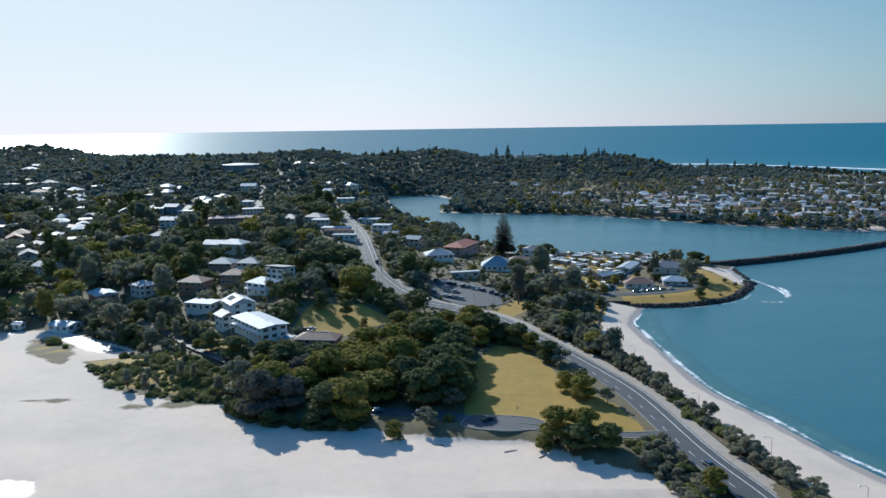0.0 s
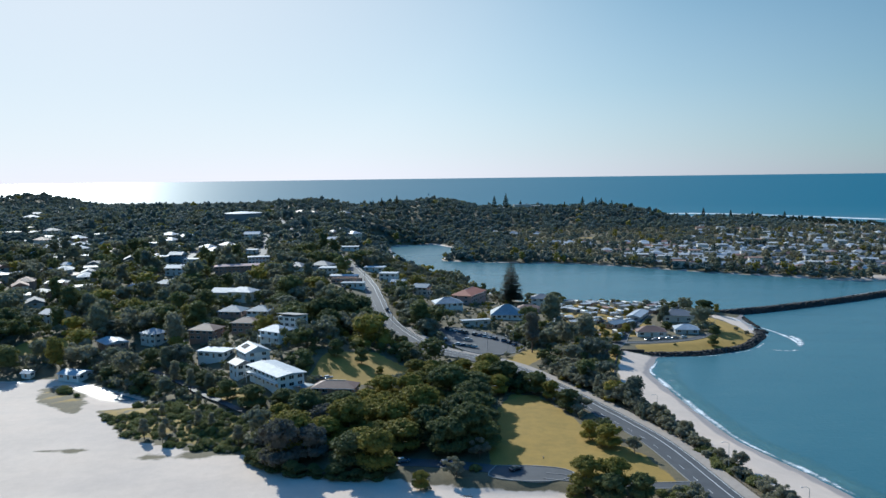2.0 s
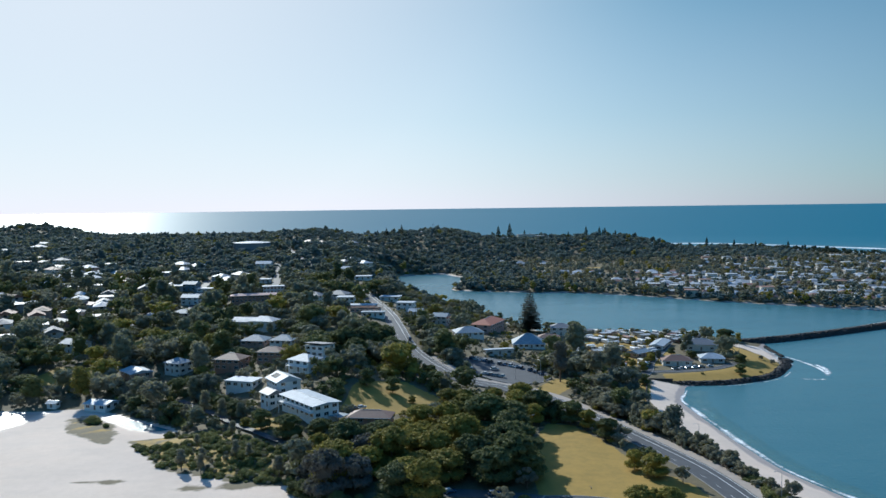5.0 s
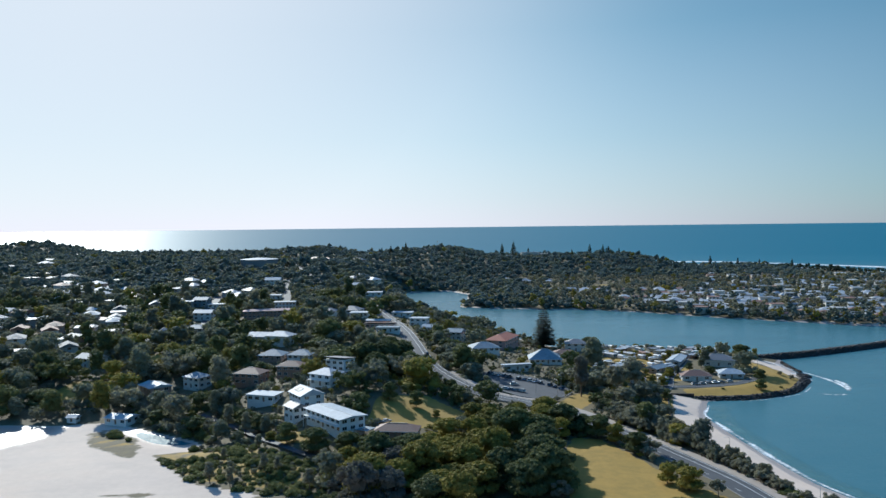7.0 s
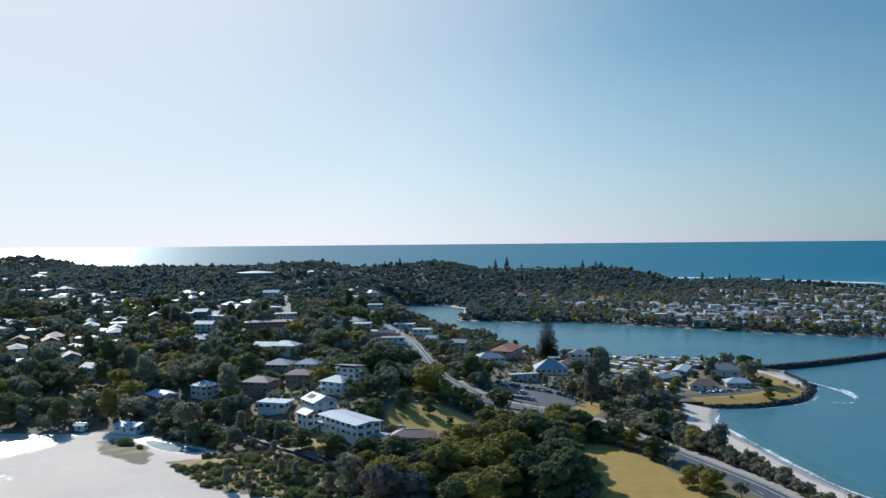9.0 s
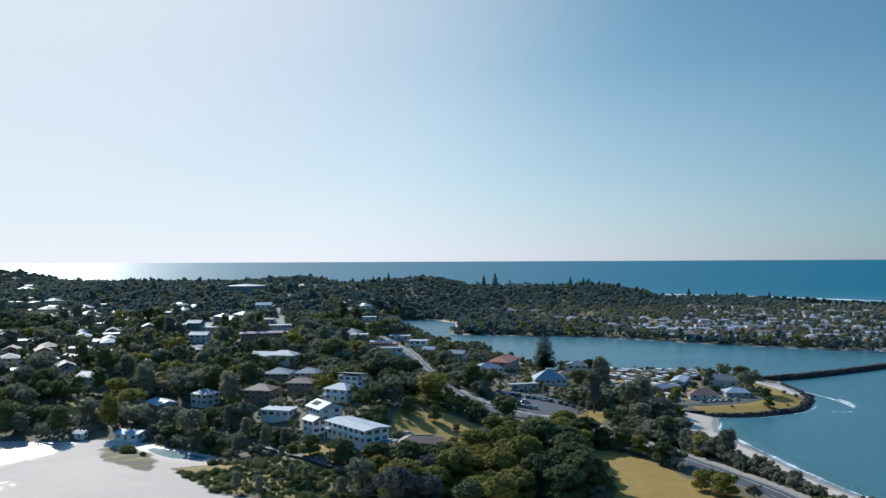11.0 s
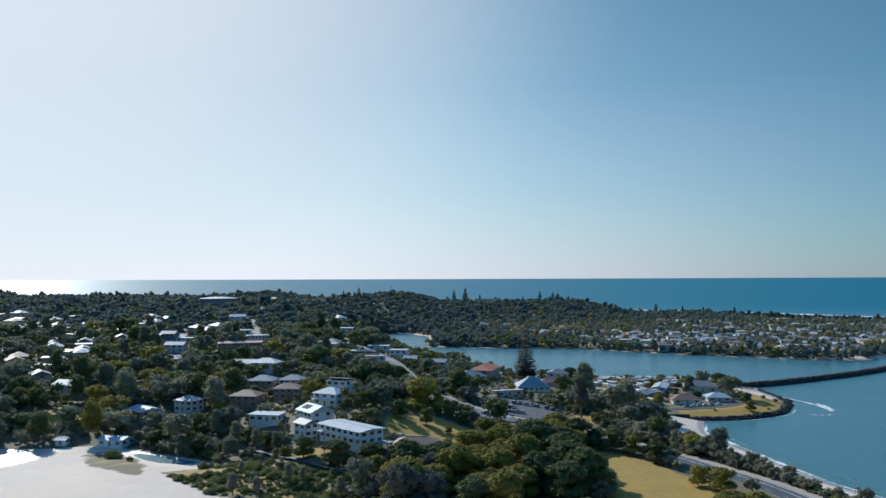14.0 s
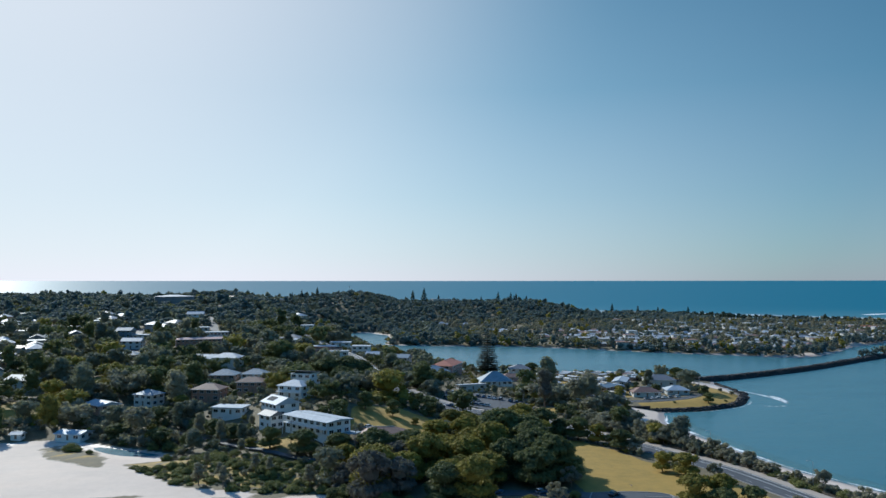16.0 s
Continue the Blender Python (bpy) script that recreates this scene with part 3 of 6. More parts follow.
MAIN = graded(spline([(105, 90), (95, 120), (85.5, 153), (77.8, 182), (71.3, 210), (66.2, 250), (58.5, 280), (48, 310), (38, 337), (25, 364),
                      (8, 382), (-12, 394), (-28, 420), (-41, 455), (-50, 500), (-58, 545), (-68, 595), (-80, 640), (-95, 685), (-118, 735), (-150, 805), (-203, 960), (-240, 1100)], 3.0))
LANE = graded(spline([(-146, 366), (-124, 342), (-108, 320), (-90, 299), (-74, 290), (-58, 284), (-46, 283)], 3.0))
HILL_STREET = graded(spline([(-150, 590), (-156, 640), (-166, 700), (-176, 760), (-190, 830)], 4.0))
TOP_STREET = graded(spline([(-200, 560), (-212, 610), (-222, 660), (-232, 720)], 4.0))
DRIVE = graded(spline([(-32, 245), (-18, 244), (-4, 241), (10, 236)], 3.0))
EXIT = graded(spline([(22, 231), (38, 226), (52, 222), (67, 222)], 3.0))
PARK_ROAD = graded(spline([(78, 396), (90, 418), (99, 444), (112, 470), (126, 500), (138, 524)], 3.0))
SHORE_ROAD = graded(spline([(90, 418), (112, 419), (130, 424), (150, 440)], 3.0))
CLIMB = next(i for i, p in enumerate(MAIN) if p.y > 640)   # trees close in on the road above the shops
ROADS = [(PARK_ROAD, 3.5), (SHORE_ROAD, 3), (MAIN[:CLIMB], 8.0), (MAIN[CLIMB:], 3.4), (LANE, 3.5), (HILL_STREET, 4), (TOP_STREET, 4), (DRIVE, 4), (EXIT, 3)]
PAVED = [[(-12, 434), (-4, 450), (14, 444), (30, 426), (36, 409), (27, 393), (13, 390), (3, 397), (-6, 412)],
         [(8, 240), (20, 239), (29, 236), (31, 231), (24, 227), (12, 228), (5, 232)]]

road = tagged(part("road", ribbon(MAIN, 0, 9.6, 0.06, M_ROAD, "road"), M_ROAD), "grey asphalt coastal road with white lane lines", "road", kind="structure")
part("centre_line", ribbon(MAIN, 1.9, 0.22, 0.075, M_PAINT, "line", skirt=0.02), M_PAINT, road, "solid white painted line")
part("edge_line", ribbon(MAIN, 4.5, 0.16, 0.075, M_PAINT, "line", skirt=0.02, span=(0, 200)), M_PAINT, road)
part("lane_dashes", ribbon(MAIN, -2.3, 0.12, 0.075, M_PAINT, "line", skirt=0.02, gaps=(1, 2)), M_PAINT, road, "broken white painted line")
part("kerb", ribbon(MAIN, -4.9, 0.18, 0.2, M_KERB, "kerb"), M_KERB, road, "pale concrete kerb")
part("kerb", ribbon(MAIN, 4.9, 0.18, 0.2, M_KERB, "kerb"), M_KERB, road, "pale concrete kerb")
path = tagged(part("pavement", ribbon(MAIN, 7.2, 4.0, 0.14, M_PATH, "path", span=(0, 120)), M_PATH), "pale sandy gravel footpath beside the road", "pavement", kind="structure")
for ln, w, nm in ((LANE, 3.0, "lower lane of worn asphalt"), (HILL_STREET, 6, "steep grey asphalt side street"), (TOP_STREET, 6, "pale grey residential side street"),
                  (DRIVE, 6.5, "dark asphalt parking lane under the trees"), (EXIT, 4.2, "short asphalt exit lane"), (PARK_ROAD, 5, "narrow asphalt lane through the caravan park"), (SHORE_ROAD, 4.5, "narrow asphalt lane across the point")):
    r = tagged(part("road", ribbon(ln, 0, w, 0.06, M_ROAD, "road"), M_ROAD), nm, "road", kind="structure")
    for s in (-1, 1) if ln not in (DRIVE, LANE) else ():
        part("kerb", ribbon(ln, s * (w / 2 + 0.15), 0.3, 0.18, M_KERB, "kerb"), M_KERB, r)


def paved(poly, name, label):
    c = np.mean(poly, 0)
    rim = [Vector(p) for p in spline(poly + poly[:1], 2.5)[:-1]]
    g = np.array([(p.x, p.y, 1.0) for p in rim] + [(*c, 1.0)])
    zs = np.array([ground_z(p[0], p[1]) for p in g])
    fall = np.linalg.lstsq(g, zs, rcond=None)[0]
    lift = 0.12 + float(np.quantile(zs - g @ fall, 0.85))

    def z(p):
        return float(fall[0] * p[0] + fall[1] * p[1] + fall[2]) + lift

    bm = bmesh.new()
    top = bm.faces.new([bm.verts.new((p.x, p.y, z(p))) for p in rim])
    r = bmesh.ops.extrude_face_region(bm, geom=[top])
    for v in r["geom"]:
        if isinstance(v, bmesh.types.BMVert):
            v.co.z -= 1.5
    bmesh.ops.recalc_face_normals(bm, faces=bm.faces)
    bmesh.ops.triangulate(bm, faces=[f for f in bm.faces if len(f.verts) > 4])
    ob = tagged(part(name, bm, M_ROAD), label, "car park", kind="structure")
    bm = bmesh.new()
    n = len(rim)
    for i in range(n):
        a, b = rim[i], rim[(i + 1) % n]
        ca, cb = (a - Vector(c)).normalized() * 0.35, (b - Vector(c)).normalized() * 0.35
        q = [bm.verts.new((*p, z(p) + h)) for p, h in ((a, 0.14), (b, 0.14), (b + cb, 0.14), (a + ca, 0.14), (a, -0.1), (b, -0.1), (b + cb, -0.6), (a + ca, -0.6))]
        for k in ((0, 1, 2, 3), (0, 4, 5, 1), (3, 2, 6, 7)):
            bm.faces.new([q[j] for j in k])
    bmesh.ops.remove_doubles(bm, verts=bm.verts, dist=0.001)
    bmesh.ops.recalc_face_normals(bm, faces=bm.faces)
    part("kerb", bm, M_KERB, ob, "pale concrete kerb")
    return z


park_level = paved(PAVED[0], "pavement", "asphalt car park before the waterside hotel")
small_park_level = paved(PAVED[1], "pavement", "small asphalt turning circle beside the lawn")


# ---- buildings ----
BUILT = []           # x, y, radius of buildings
FOOTPRINTS = []      # x, y, radius kept free of trees
WINDOW = {}


def window_meshes(w, h):
    """Frame and pane of a window that looks towards -y, its middle at the origin."""
    key = (round(w, 2), round(h, 2))
    if key not in WINDOW:
        t = 0.09
        fb = boxes((-w / 2, w / 2, -0.06, 0.05, h / 2 - t, h / 2), (-w / 2, w / 2, -0.10, 0.05, -h / 2, -h / 2 + t), (-w / 2, -w / 2 + t, -0.06, 0.05, -h / 2 + t, h / 2 - t),
                   (w / 2 - t, w / 2, -0.06, 0.05, -h / 2 + t, h / 2 - t), (-t / 2, t / 2, -0.055, 0.05, -h / 2 + t, h / 2 - t))
        pb = boxes((-w / 2 + t, w / 2 - t, -0.03, 0.04, -h / 2 + t, h / 2 - t))
        out = []
        for bm, m, nm in ((fb, M_TRIM, "window"), (pb, M_GLASS, "pane")):
            me = bpy.data.meshes.new(nm)
            bm.to_mesh(me)
            bm.free()
            me.materials.append(m)
            out.append(me)
        WINDOW[key] = out
    return WINDOW[key]


def roof_bm(kind, w, d, h, pitch, eave, thick=0.22):
    """A roof on walls w by d whose top is at h."""
    bm = bmesh.new()
    X, Y = w / 2 + eave, d / 2 + eave
    if kind == "flat":
        box(bm, -X, X, -Y, Y, h, h + 0.3, 0.05)
        return bm
    if kind == "skillion":
        r = Y * 2 * pitch
        top = [(-X, -Y, h + r), (X, -Y, h + r), (X, Y, h), (-X, Y, h)]
        a = [bm.verts.new(v) for v in top]
        b = [bm.verts.new((x, y, z - thick)) for x, y, z in top]
        fs = [a, b[::-1]] + [[a[i], b[i], b[(i + 1) % 4], a[(i + 1) % 4]] for i in range(4)]
    else:
        rise = Y * pitch
        inset = 0.0 if kind == "gable" else min(Y, X - 0.3) * 0.98
        z = h - eave * pitch
        low = [(-X, -Y, z), (X, -Y, z), (X, Y, z), (-X, Y, z)]
        rid = [(-X + inset, 0, z + rise), (X - inset, 0, z + rise)]
        a, r = [bm.verts.new(v) for v in low], [bm.verts.new(v) for v in rid]
        b = [bm.verts.new((x, y, q - thick)) for x, y, q in low]
        fs = [[a[0], a[1], r[1], r[0]], [a[2], a[3], r[0], r[1]], [a[1], a[2], r[1]], [a[3], a[0], r[0]], b[::-1]]
        fs += [[a[i], b[i], b[(i + 1) % 4], a[(i + 1) % 4]] for i in range(4)]
    for f in fs:
        bm.faces.new(f)
    bmesh.ops.recalc_face_normals(bm, faces=bm.faces)
    return bm


def house(label, w, d, storeys, kind, wall, roof, name="house", cat="house", pitch=0.42, eave=0.6, windows=3, side_windows=2, balcony=False, panes=True, ridge_cap=True,
          storey=2.8, solar=False, garage=False, group=""):
    """A house with its front towards -y; its foundation reaches down into sloping ground."""
    h = storeys * storey + 0.3
    e = tagged(new(name), label, cat, group)
    bm = boxes((-w / 2, w / 2, -d / 2, d / 2, -3.5, h - 0.05))
    if kind == "gable":
        for s in (-1, 1):
            q = [bm.verts.new((s * (w / 2 - 0.02), y, z)) for y, z in ((-d / 2, h - 0.06), (d / 2, h - 0.06), (0, h - 0.06 + d / 2 * pitch))]
            bm.faces.new(q)
    part("wall", bm, wall, e)
    rf = part("roof", roof_bm(kind, w, d, h, pitch, eave), roof, e)
    if kind in ("gable", "hip") and ridge_cap and panes:
        X, Y = w / 2 + eave, d / 2 + eave
        ins = 0.0 if kind == "gable" else min(Y, X - 0.3) * 0.98
        zr = h - eave * pitch + Y * pitch
        part("ridge_cap", boxes((-X + ins, X - ins, -0.14, 0.14, zr - 0.06, zr + 0.07)), M_STEEL, rf)
    if panes:
        g = part("gutter", boxes((-w / 2 - eave, w / 2 + eave, -d / 2 - eave - 0.14, -d / 2 - eave, h - eave * pitch * (kind in ("gable", "hip")) - 0.2, h - eave * pitch * (kind in ("gable", "hip")) - 0.06)), M_TRIM, rf)
    ww, wh = min(2.2, w / windows * 0.62), 1.5
    for s in range(storeys):
        z = s * storey + 1.75
        spots = [(-w / 2 + (i + 0.5) * w / windows, -d / 2, 0) for i in range(windows)]
        spots += [(w / 2, -d / 2 + (i + 0.5) * d / side_windows, 90) for i in range(side_windows)]
        spots += [(-w / 2, -d / 2 + (i + 0.5) * d / side_windows, -90) for i in range(side_windows)]
        for i, (x, y, a) in enumerate(spots):
            if s == 0 and i == windows // 2:
                bm = boxes((-0.5, 0.5, -0.07, 0.04, -1.45, 0.65), (0.34, 0.42, -0.12, -0.06, -0.5, -0.38))
                part("door", bm, M_TIMBER, e, at=pose(x, y, z - 0.02, 0, 0, a))
                continue
            if garage and s == 0 and i == 0:
                bm = boxes(*[(-1.6, 1.6, -0.06, 0.04, -1.4 + k * 0.5, -0.93 + k * 0.5) for k in range(4)])
                part("garage_door", bm, M_TRIM, e, at=pose(x, y, z - 0.05, 0, 0, a))
                continue
            if panes:
                fm, pm = window_meshes(ww, wh)
                o = part("window", fm, None, e, at=pose(x, y, z, 0, 0, a))
                part("pane", pm, None, o)
            else:
                part("window", window_meshes(ww, wh)[1], None, e, at=pose(x, y, z, 0, 0, a))
    if balcony:
        z = (storeys - 1) * storey + 0.25
        b = part("balcony", boxes((-w / 2, w / 2, -d / 2 - 1.8, -d / 2 - 0.02, z - 0.2, z)), M_TRIM, e)
        part("railing", boxes((-w / 2, w / 2, -d / 2 - 1.8, -d / 2 - 1.72, z + 0.95, z + 1.03), *[(x - 0.03, x + 0.03, -d / 2 - 1.78, -d / 2 - 1.73, z, z + 0.95) for x in np.linspace(-w / 2 + 0.1, w / 2 - 0.1, int(w * 1.6))]), M_TRIM, b)
        for x in np.linspace(-w / 2 + 0.2, w / 2 - 0.2, 4):
            part("post", boxes((x - 0.08, x + 0.08, -d / 2 - 1.76, -d / 2 - 1.6, -3, z - 0.2)), M_TRIM, b)
    if solar:
        for i in range(3):
            x = -w * 0.3 + i * 1.9
            if kind == "gable":
                m = pose(x, -d * 0.25, h + d * 0.25 * pitch + 0.07, math.degrees(math.atan(pitch)))
            else:
                m = pose(x, -d * 0.2, h + 0.42, 4)
            part("solar_panel", boxes((-0.85, 0.85, -1.5, 1.5, 0, 0.08), bevel=0.02), M_GLASS, e, at=m)
    return e


def set_down(e, x, y, rot, w, d, keep=1.5, lift=0.0, front=True):
    """Stands a building on the ground and keeps the trees off it."""
    c, s = math.cos(radians(rot)), math.sin(radians(rot))
    zs = [ground_z(x + c * a - s * b, y + s * a + c * b) for a in (-w / 2, w / 2) for b in (-d / 2, d / 2)]
    e.matrix_basis = pose(x, y, sum(zs) / 4 * 0.5 + max(zs) * 0.5 - 0.1 + lift, 0, 0, rot)
    keep_clear(x, y, rot, w, d, keep, front)
    return e


def keep_clear(x, y, rot, w, d, keep=1.5, front=True):
    c, s = math.cos(radians(rot)), math.sin(radians(rot))
    n = max(1, round(w / d))
    for i in range(n):
        a = (i + 0.5) * w / n - w / 2
        BUILT.append((x + c * a, y + s * a, max(d, w / n) * 0.62 + 0.5))
        FOOTPRINTS.append((x + c * a, y + s * a, max(d, w / n) * 0.62 + keep))
    if front:
        q = math.hypot(x + 35, y)
        for k in (0.5, 0.95):
            FOOTPRINTS.append((x - (x + 35) / q * (d * k + 4), y - y / q * (d * k + 4), min(w, 14) * 0.42))


LOCAL = [  # x, y, turn, house
    (-78, 321, -52, 27, 11.5, dict(label="long white two-storey house with a pale metal roof and balcony", storeys=2, kind="gable", wall=M_WHITE, roof=M_ROOF_WHITE, pitch=0.1, eave=1.0, windows=7, side_windows=3, balcony=True)),
    (-94, 349, -58, 13, 11, dict(label="white gabled house with solar panels on its roof", storeys=2, kind="gable", wall=M_WHITE, roof=M_ROOF_WHITE, windows=4, side_windows=2, solar=True)),
    (-88, 374, -33, 13, 10.5, dict(label="modern white house with a bright pyramid roof", storeys=2, kind="hip", wall=M_WHITE, roof=M_ROOF_WHITE, windows=3, balcony=True)),
    (-84, 395, -28, 11, 10, dict(label="tall grey house with a dark sloping roof", storeys=3, kind="skillion", wall=M_WHITE, roof=M_ROOF_GREY, pitch=0.12, windows=3, solar=True)),
    (-117, 370, -18, 14, 9, dict(label="low white house with a flat pale roof", storeys=1, kind="flat", wall=M_WHITE, roof=M_ROOF_WHITE, windows=4)),
    (-129, 451, -10, 14, 12, dict(label="grey house with a blue-grey hipped metal roof", storeys=1, kind="hip", wall=M_WALLS, roof=M_ROOF_BLUE, windows=4)),
    (-112, 447, -12, 13, 11, dict(label="weatherboard house with a blue-grey hipped roof", storeys=1, kind="hip", wall=M_WHITE, roof=M_ROOF_BLUE, windows=4)),
    (-131, 404, -15, 14, 11, dict(label="brown brick house with a tiled hipped roof", storeys=2, kind="hip", wall=M_BRICK, roof=M_ROOF_BROWN, windows=4)),
    (-111, 409, -10, 13, 10, dict(label="brown brick house with a dark tiled roof", storeys=2, kind="hip", wall=M_BRICK, roof=M_ROOF_BROWN, windows=4)),
    (-52, 312, -8, 17, 9, dict(label="low brown brick house with a tiled roof by the lawn", storeys=1, kind="hip", wall=M_BRICK, roof=M_ROOF_BROWN, windows=5)),
    (-97, 337, -52, 8, 6.5, dict(label="small white house below the gabled one", storeys=2, kind="gable", wall=M_WHITE, roof=M_ROOF_GREY, windows=2)),
    (-183, 366, -20, 12, 9, dict(label="low boat shed with a pale metal roof at the creek", storeys=1, kind="gable", wall=M_WHITE, roof=M_ROOF_WHITE, pitch=0.2, windows=3)),
    (-182, 408, -50, 15, 11, dict(label="house with a wide pale sheet roof among trees", storeys=1, kind="gable", wall=M_WALLS, roof=M_ROOF_WHITE, pitch=0.25)),
    (-161, 411, -30, 11, 9, dict(label="green-grey house with a hipped roof among trees", storeys=2, kind="hip", wall=M_WALLS, roof=M_ROOF_BLUE)),
    (-163, 606, 12, 38, 9, dict(label="long pink two-storey motel block with a brown roof", storeys=2, kind="hip", wall=M_BRICK, roof=M_PINK, windows=12, name="motel", cat="motel", pitch=0.25)),
    (-158, 648, 12, 17, 8, dict(label="white block with a flat roof behind the motel", storeys=2, kind="flat", wall=M_WHITE, roof=M_ROOF_WHITE, windows=6)),
    (-90, 578, -5, 13, 10, dict(label="white two-storey building near the hill road", storeys=2, kind="flat", wall=M_WHITE, roof=M_ROOF_WHITE, windows=4)),
    (-98, 600, -20, 15, 12, dict(label="large house with a grey hipped roof", storeys=2, kind="hip", wall=M_WALLS, roof=M_ROOF_GREY)),
    (-116, 592, -20, 14, 12, dict(label="house with a grey hipped roof beside the hill road", storeys=2, kind="hip", wall=M_WALLS, roof=M_ROOF_GREY)),
    (-76, 552, -8, 20, 9, dict(label="shop with a pinkish roof and a white front", storeys=1, kind="flat", wall=M_PINK, roof=M_ROOF_WHITE, name="shop", cat="shop", windows=6)),
    (-72, 534, -6, 20, 8, dict(label="low pink shop with a flat brown roof", storeys=1, kind="skillion", wall=M_PINK, roof=M_ROOF_BROWN, name="shop", cat="shop", pitch=0.1, windows=6)),
    (-66, 520, -6, 15, 6, dict(label="low white shed with a pale roof", storeys=1, kind="flat", wall=M_WHITE, roof=M_ROOF_BLUE, name="shop", cat="shop", windows=4)),
    (-60, 632, -10, 16, 10, dict(label="white-roofed building beside the hill road", storeys=1, kind="flat", wall=M_WHITE, roof=M_ROOF_WHITE)),
    (-46, 588, -14, 13, 9, dict(label="white house with a pale roof above the bay", storeys=2, kind="flat", wall=M_WHITE, roof=M_ROOF_WHITE)),
    (-38, 572, -14, 10, 8, dict(label="white cottage with a pale roof above the bay", storeys=1, kind="gable", wall=M_WHITE, roof=M_ROOF_WHITE)),
    (-20, 545, -25, 11, 9, dict(label="pale blue house with a grey gabled roof", storeys=2, kind="gable", wall=M_WALLS, roof=M_ROOF_BLUE)),
    (-90, 722, 0, 16, 10, dict(label="white-roofed house by the bay", storeys=1, kind="flat", wall=M_WHITE, roof=M_ROOF_WHITE)),
    (-110, 770, -15, 14, 9, dict(label="white house with a pale roof beside the hill road", storeys=1, kind="gable", wall=M_WHITE, roof=M_ROOF_WHITE)),
    (13, 552, 66, 30, 15, dict(label="large house with a long terracotta roof by the bay", storeys=2, kind="hip", wall=M_PINK, roof=M_ROOF_RED, windows=7)),
    (-3, 512, 10, 18, 14, dict(label="wide building with a pale blue hipped roof", storeys=1, kind="hip", wall=M_WHITE, roof=M_ROOF_BLUE, windows=5)),
    (35, 496, -4, 20, 17, dict(label="hotel with a pale pyramid roof and white walls", storeys=1, kind="hip", wall=M_WHITE, roof=M_ROOF_BLUE, name="hotel", cat="hotel", pitch=0.62, windows=6)),
    (52, 520, -8, 14, 9, dict(label="white annexe with a low brown roof behind the hotel", storeys=1, kind="hip", wall=M_PINK, roof=M_ROOF_BROWN)),
    (13, 463, 12, 17, 6, dict(label="low pale-roofed shelter beside the car park", storeys=1, kind="skillion", wall=M_WALLS, roof=M_ROOF_WHITE, pitch=0.08)),
    (64, 545, -6, 14, 11, dict(label="cream house with a dark hipped roof on the shore", storeys=2, kind="hip", wall=M_WALLS, roof=M_ROOF_GREY)),
    (112, 438, -8, 16, 11, dict(label="low house with a brown hipped roof on the point", storeys=1, kind="hip", wall=M_WALLS, roof=M_ROOF_BROWN)),
    (141, 482, -12, 19, 13, dict(label="large grey gabled building on the point", storeys=1, kind="hip", wall=M_WALLS, roof=M_ROOF_GREY, name="hall", cat="hall", storey=4)),
    (134, 443, -10, 13, 10, dict(label="pale building with a hipped roof beside the parked cars", storeys=1, kind="hip", wall=M_WALLS, roof=M_ROOF_WHITE)),
    (118, 490, 62, 24, 8, dict(label="long pale shed of the caravan park", storeys=1, kind="gable", wall=M_WALLS, roof=M_ROOF_WHITE, name="shed", cat="shed", pitch=0.25)),
    (97, 462, 40, 13, 8, dict(label="pale blue amenities block of the caravan park", storeys=1, kind="gable", wall=M_WALLS, roof=M_ROOF_BLUE, name="shed", cat="shed", pitch=0.3)),
    (-232, 668, -10, 12, 10, dict(label="teal house with a gabled roof on the hillside", storeys=2, kind="gable", wall=M_ROOF_BLUE, roof=M_ROOF_BLUE)),
    (-218, 660, -5, 12, 7, dict(label="white flat-roofed house on the hillside", storeys=1, kind="flat", wall=M_WHITE, roof=M_ROOF_WHITE)),
    (-212, 604, -8, 14, 10, dict(label="white house with several pale roofs on the hillside", storeys=2, kind="gable", wall=M_WHITE, roof=M_ROOF_WHITE)),
    (-204, 556, -8, 13, 10, dict(label="house with a wide blue roof on the hillside", storeys=1, kind="hip", wall=M_WALLS, roof=M_ROOF_BLUE)),
    (-196, 792, 0, 15, 11, dict(label="white house with a gabled roof near the tank", storeys=2, kind="gable", wall=M_WHITE, roof=M_ROOF_WHITE)),
    (-178, 706, 0, 12, 9, dict(label="white-roofed house below the tank", storeys=1, kind="flat", wall=M_WHITE, roof=M_ROOF_WHITE)),
]
SIGHT = []   # houses that stand clear of tall trees towards the river: x, y, width, length
for x, y, rot, w, d, o in LOCAL:
    SIGHT.append((x, y, w * 0.9, 34 if y < 460 else 62))
    set_down(house(w=w, d=d, **o), x, y, rot, w, d)

# carport beside the low brown house
port = tagged(new("carport"), "pale blue sheet carport beside a brick house", "carport")
part("roof", boxes((-3.2, 3.2, -3.2, 3.2, 2.5, 2.62), bevel=0.02), M_ROOF_BLUE, port)
for a in (-2.9, 2.9):
    for b in (-2.9, 2.9):
        part("post", boxes((a - 0.06, a + 0.06, b - 0.06, b + 0.06, -1.5, 2.5)), M_STEEL, port)
set_down(port, -65, 312, -30, 6.4, 6.4, 0.5)


shed = house("small white boat hut at the creek's edge", 4.5, 3.5, 1, "gable", M_WHITE, M_ROOF_WHITE, name="boat_hut", cat="hut", windows=1, side_windows=1, storey=2.3)
set_down(shed, -207, 369, -10, 4.5, 3.5, 0.5)

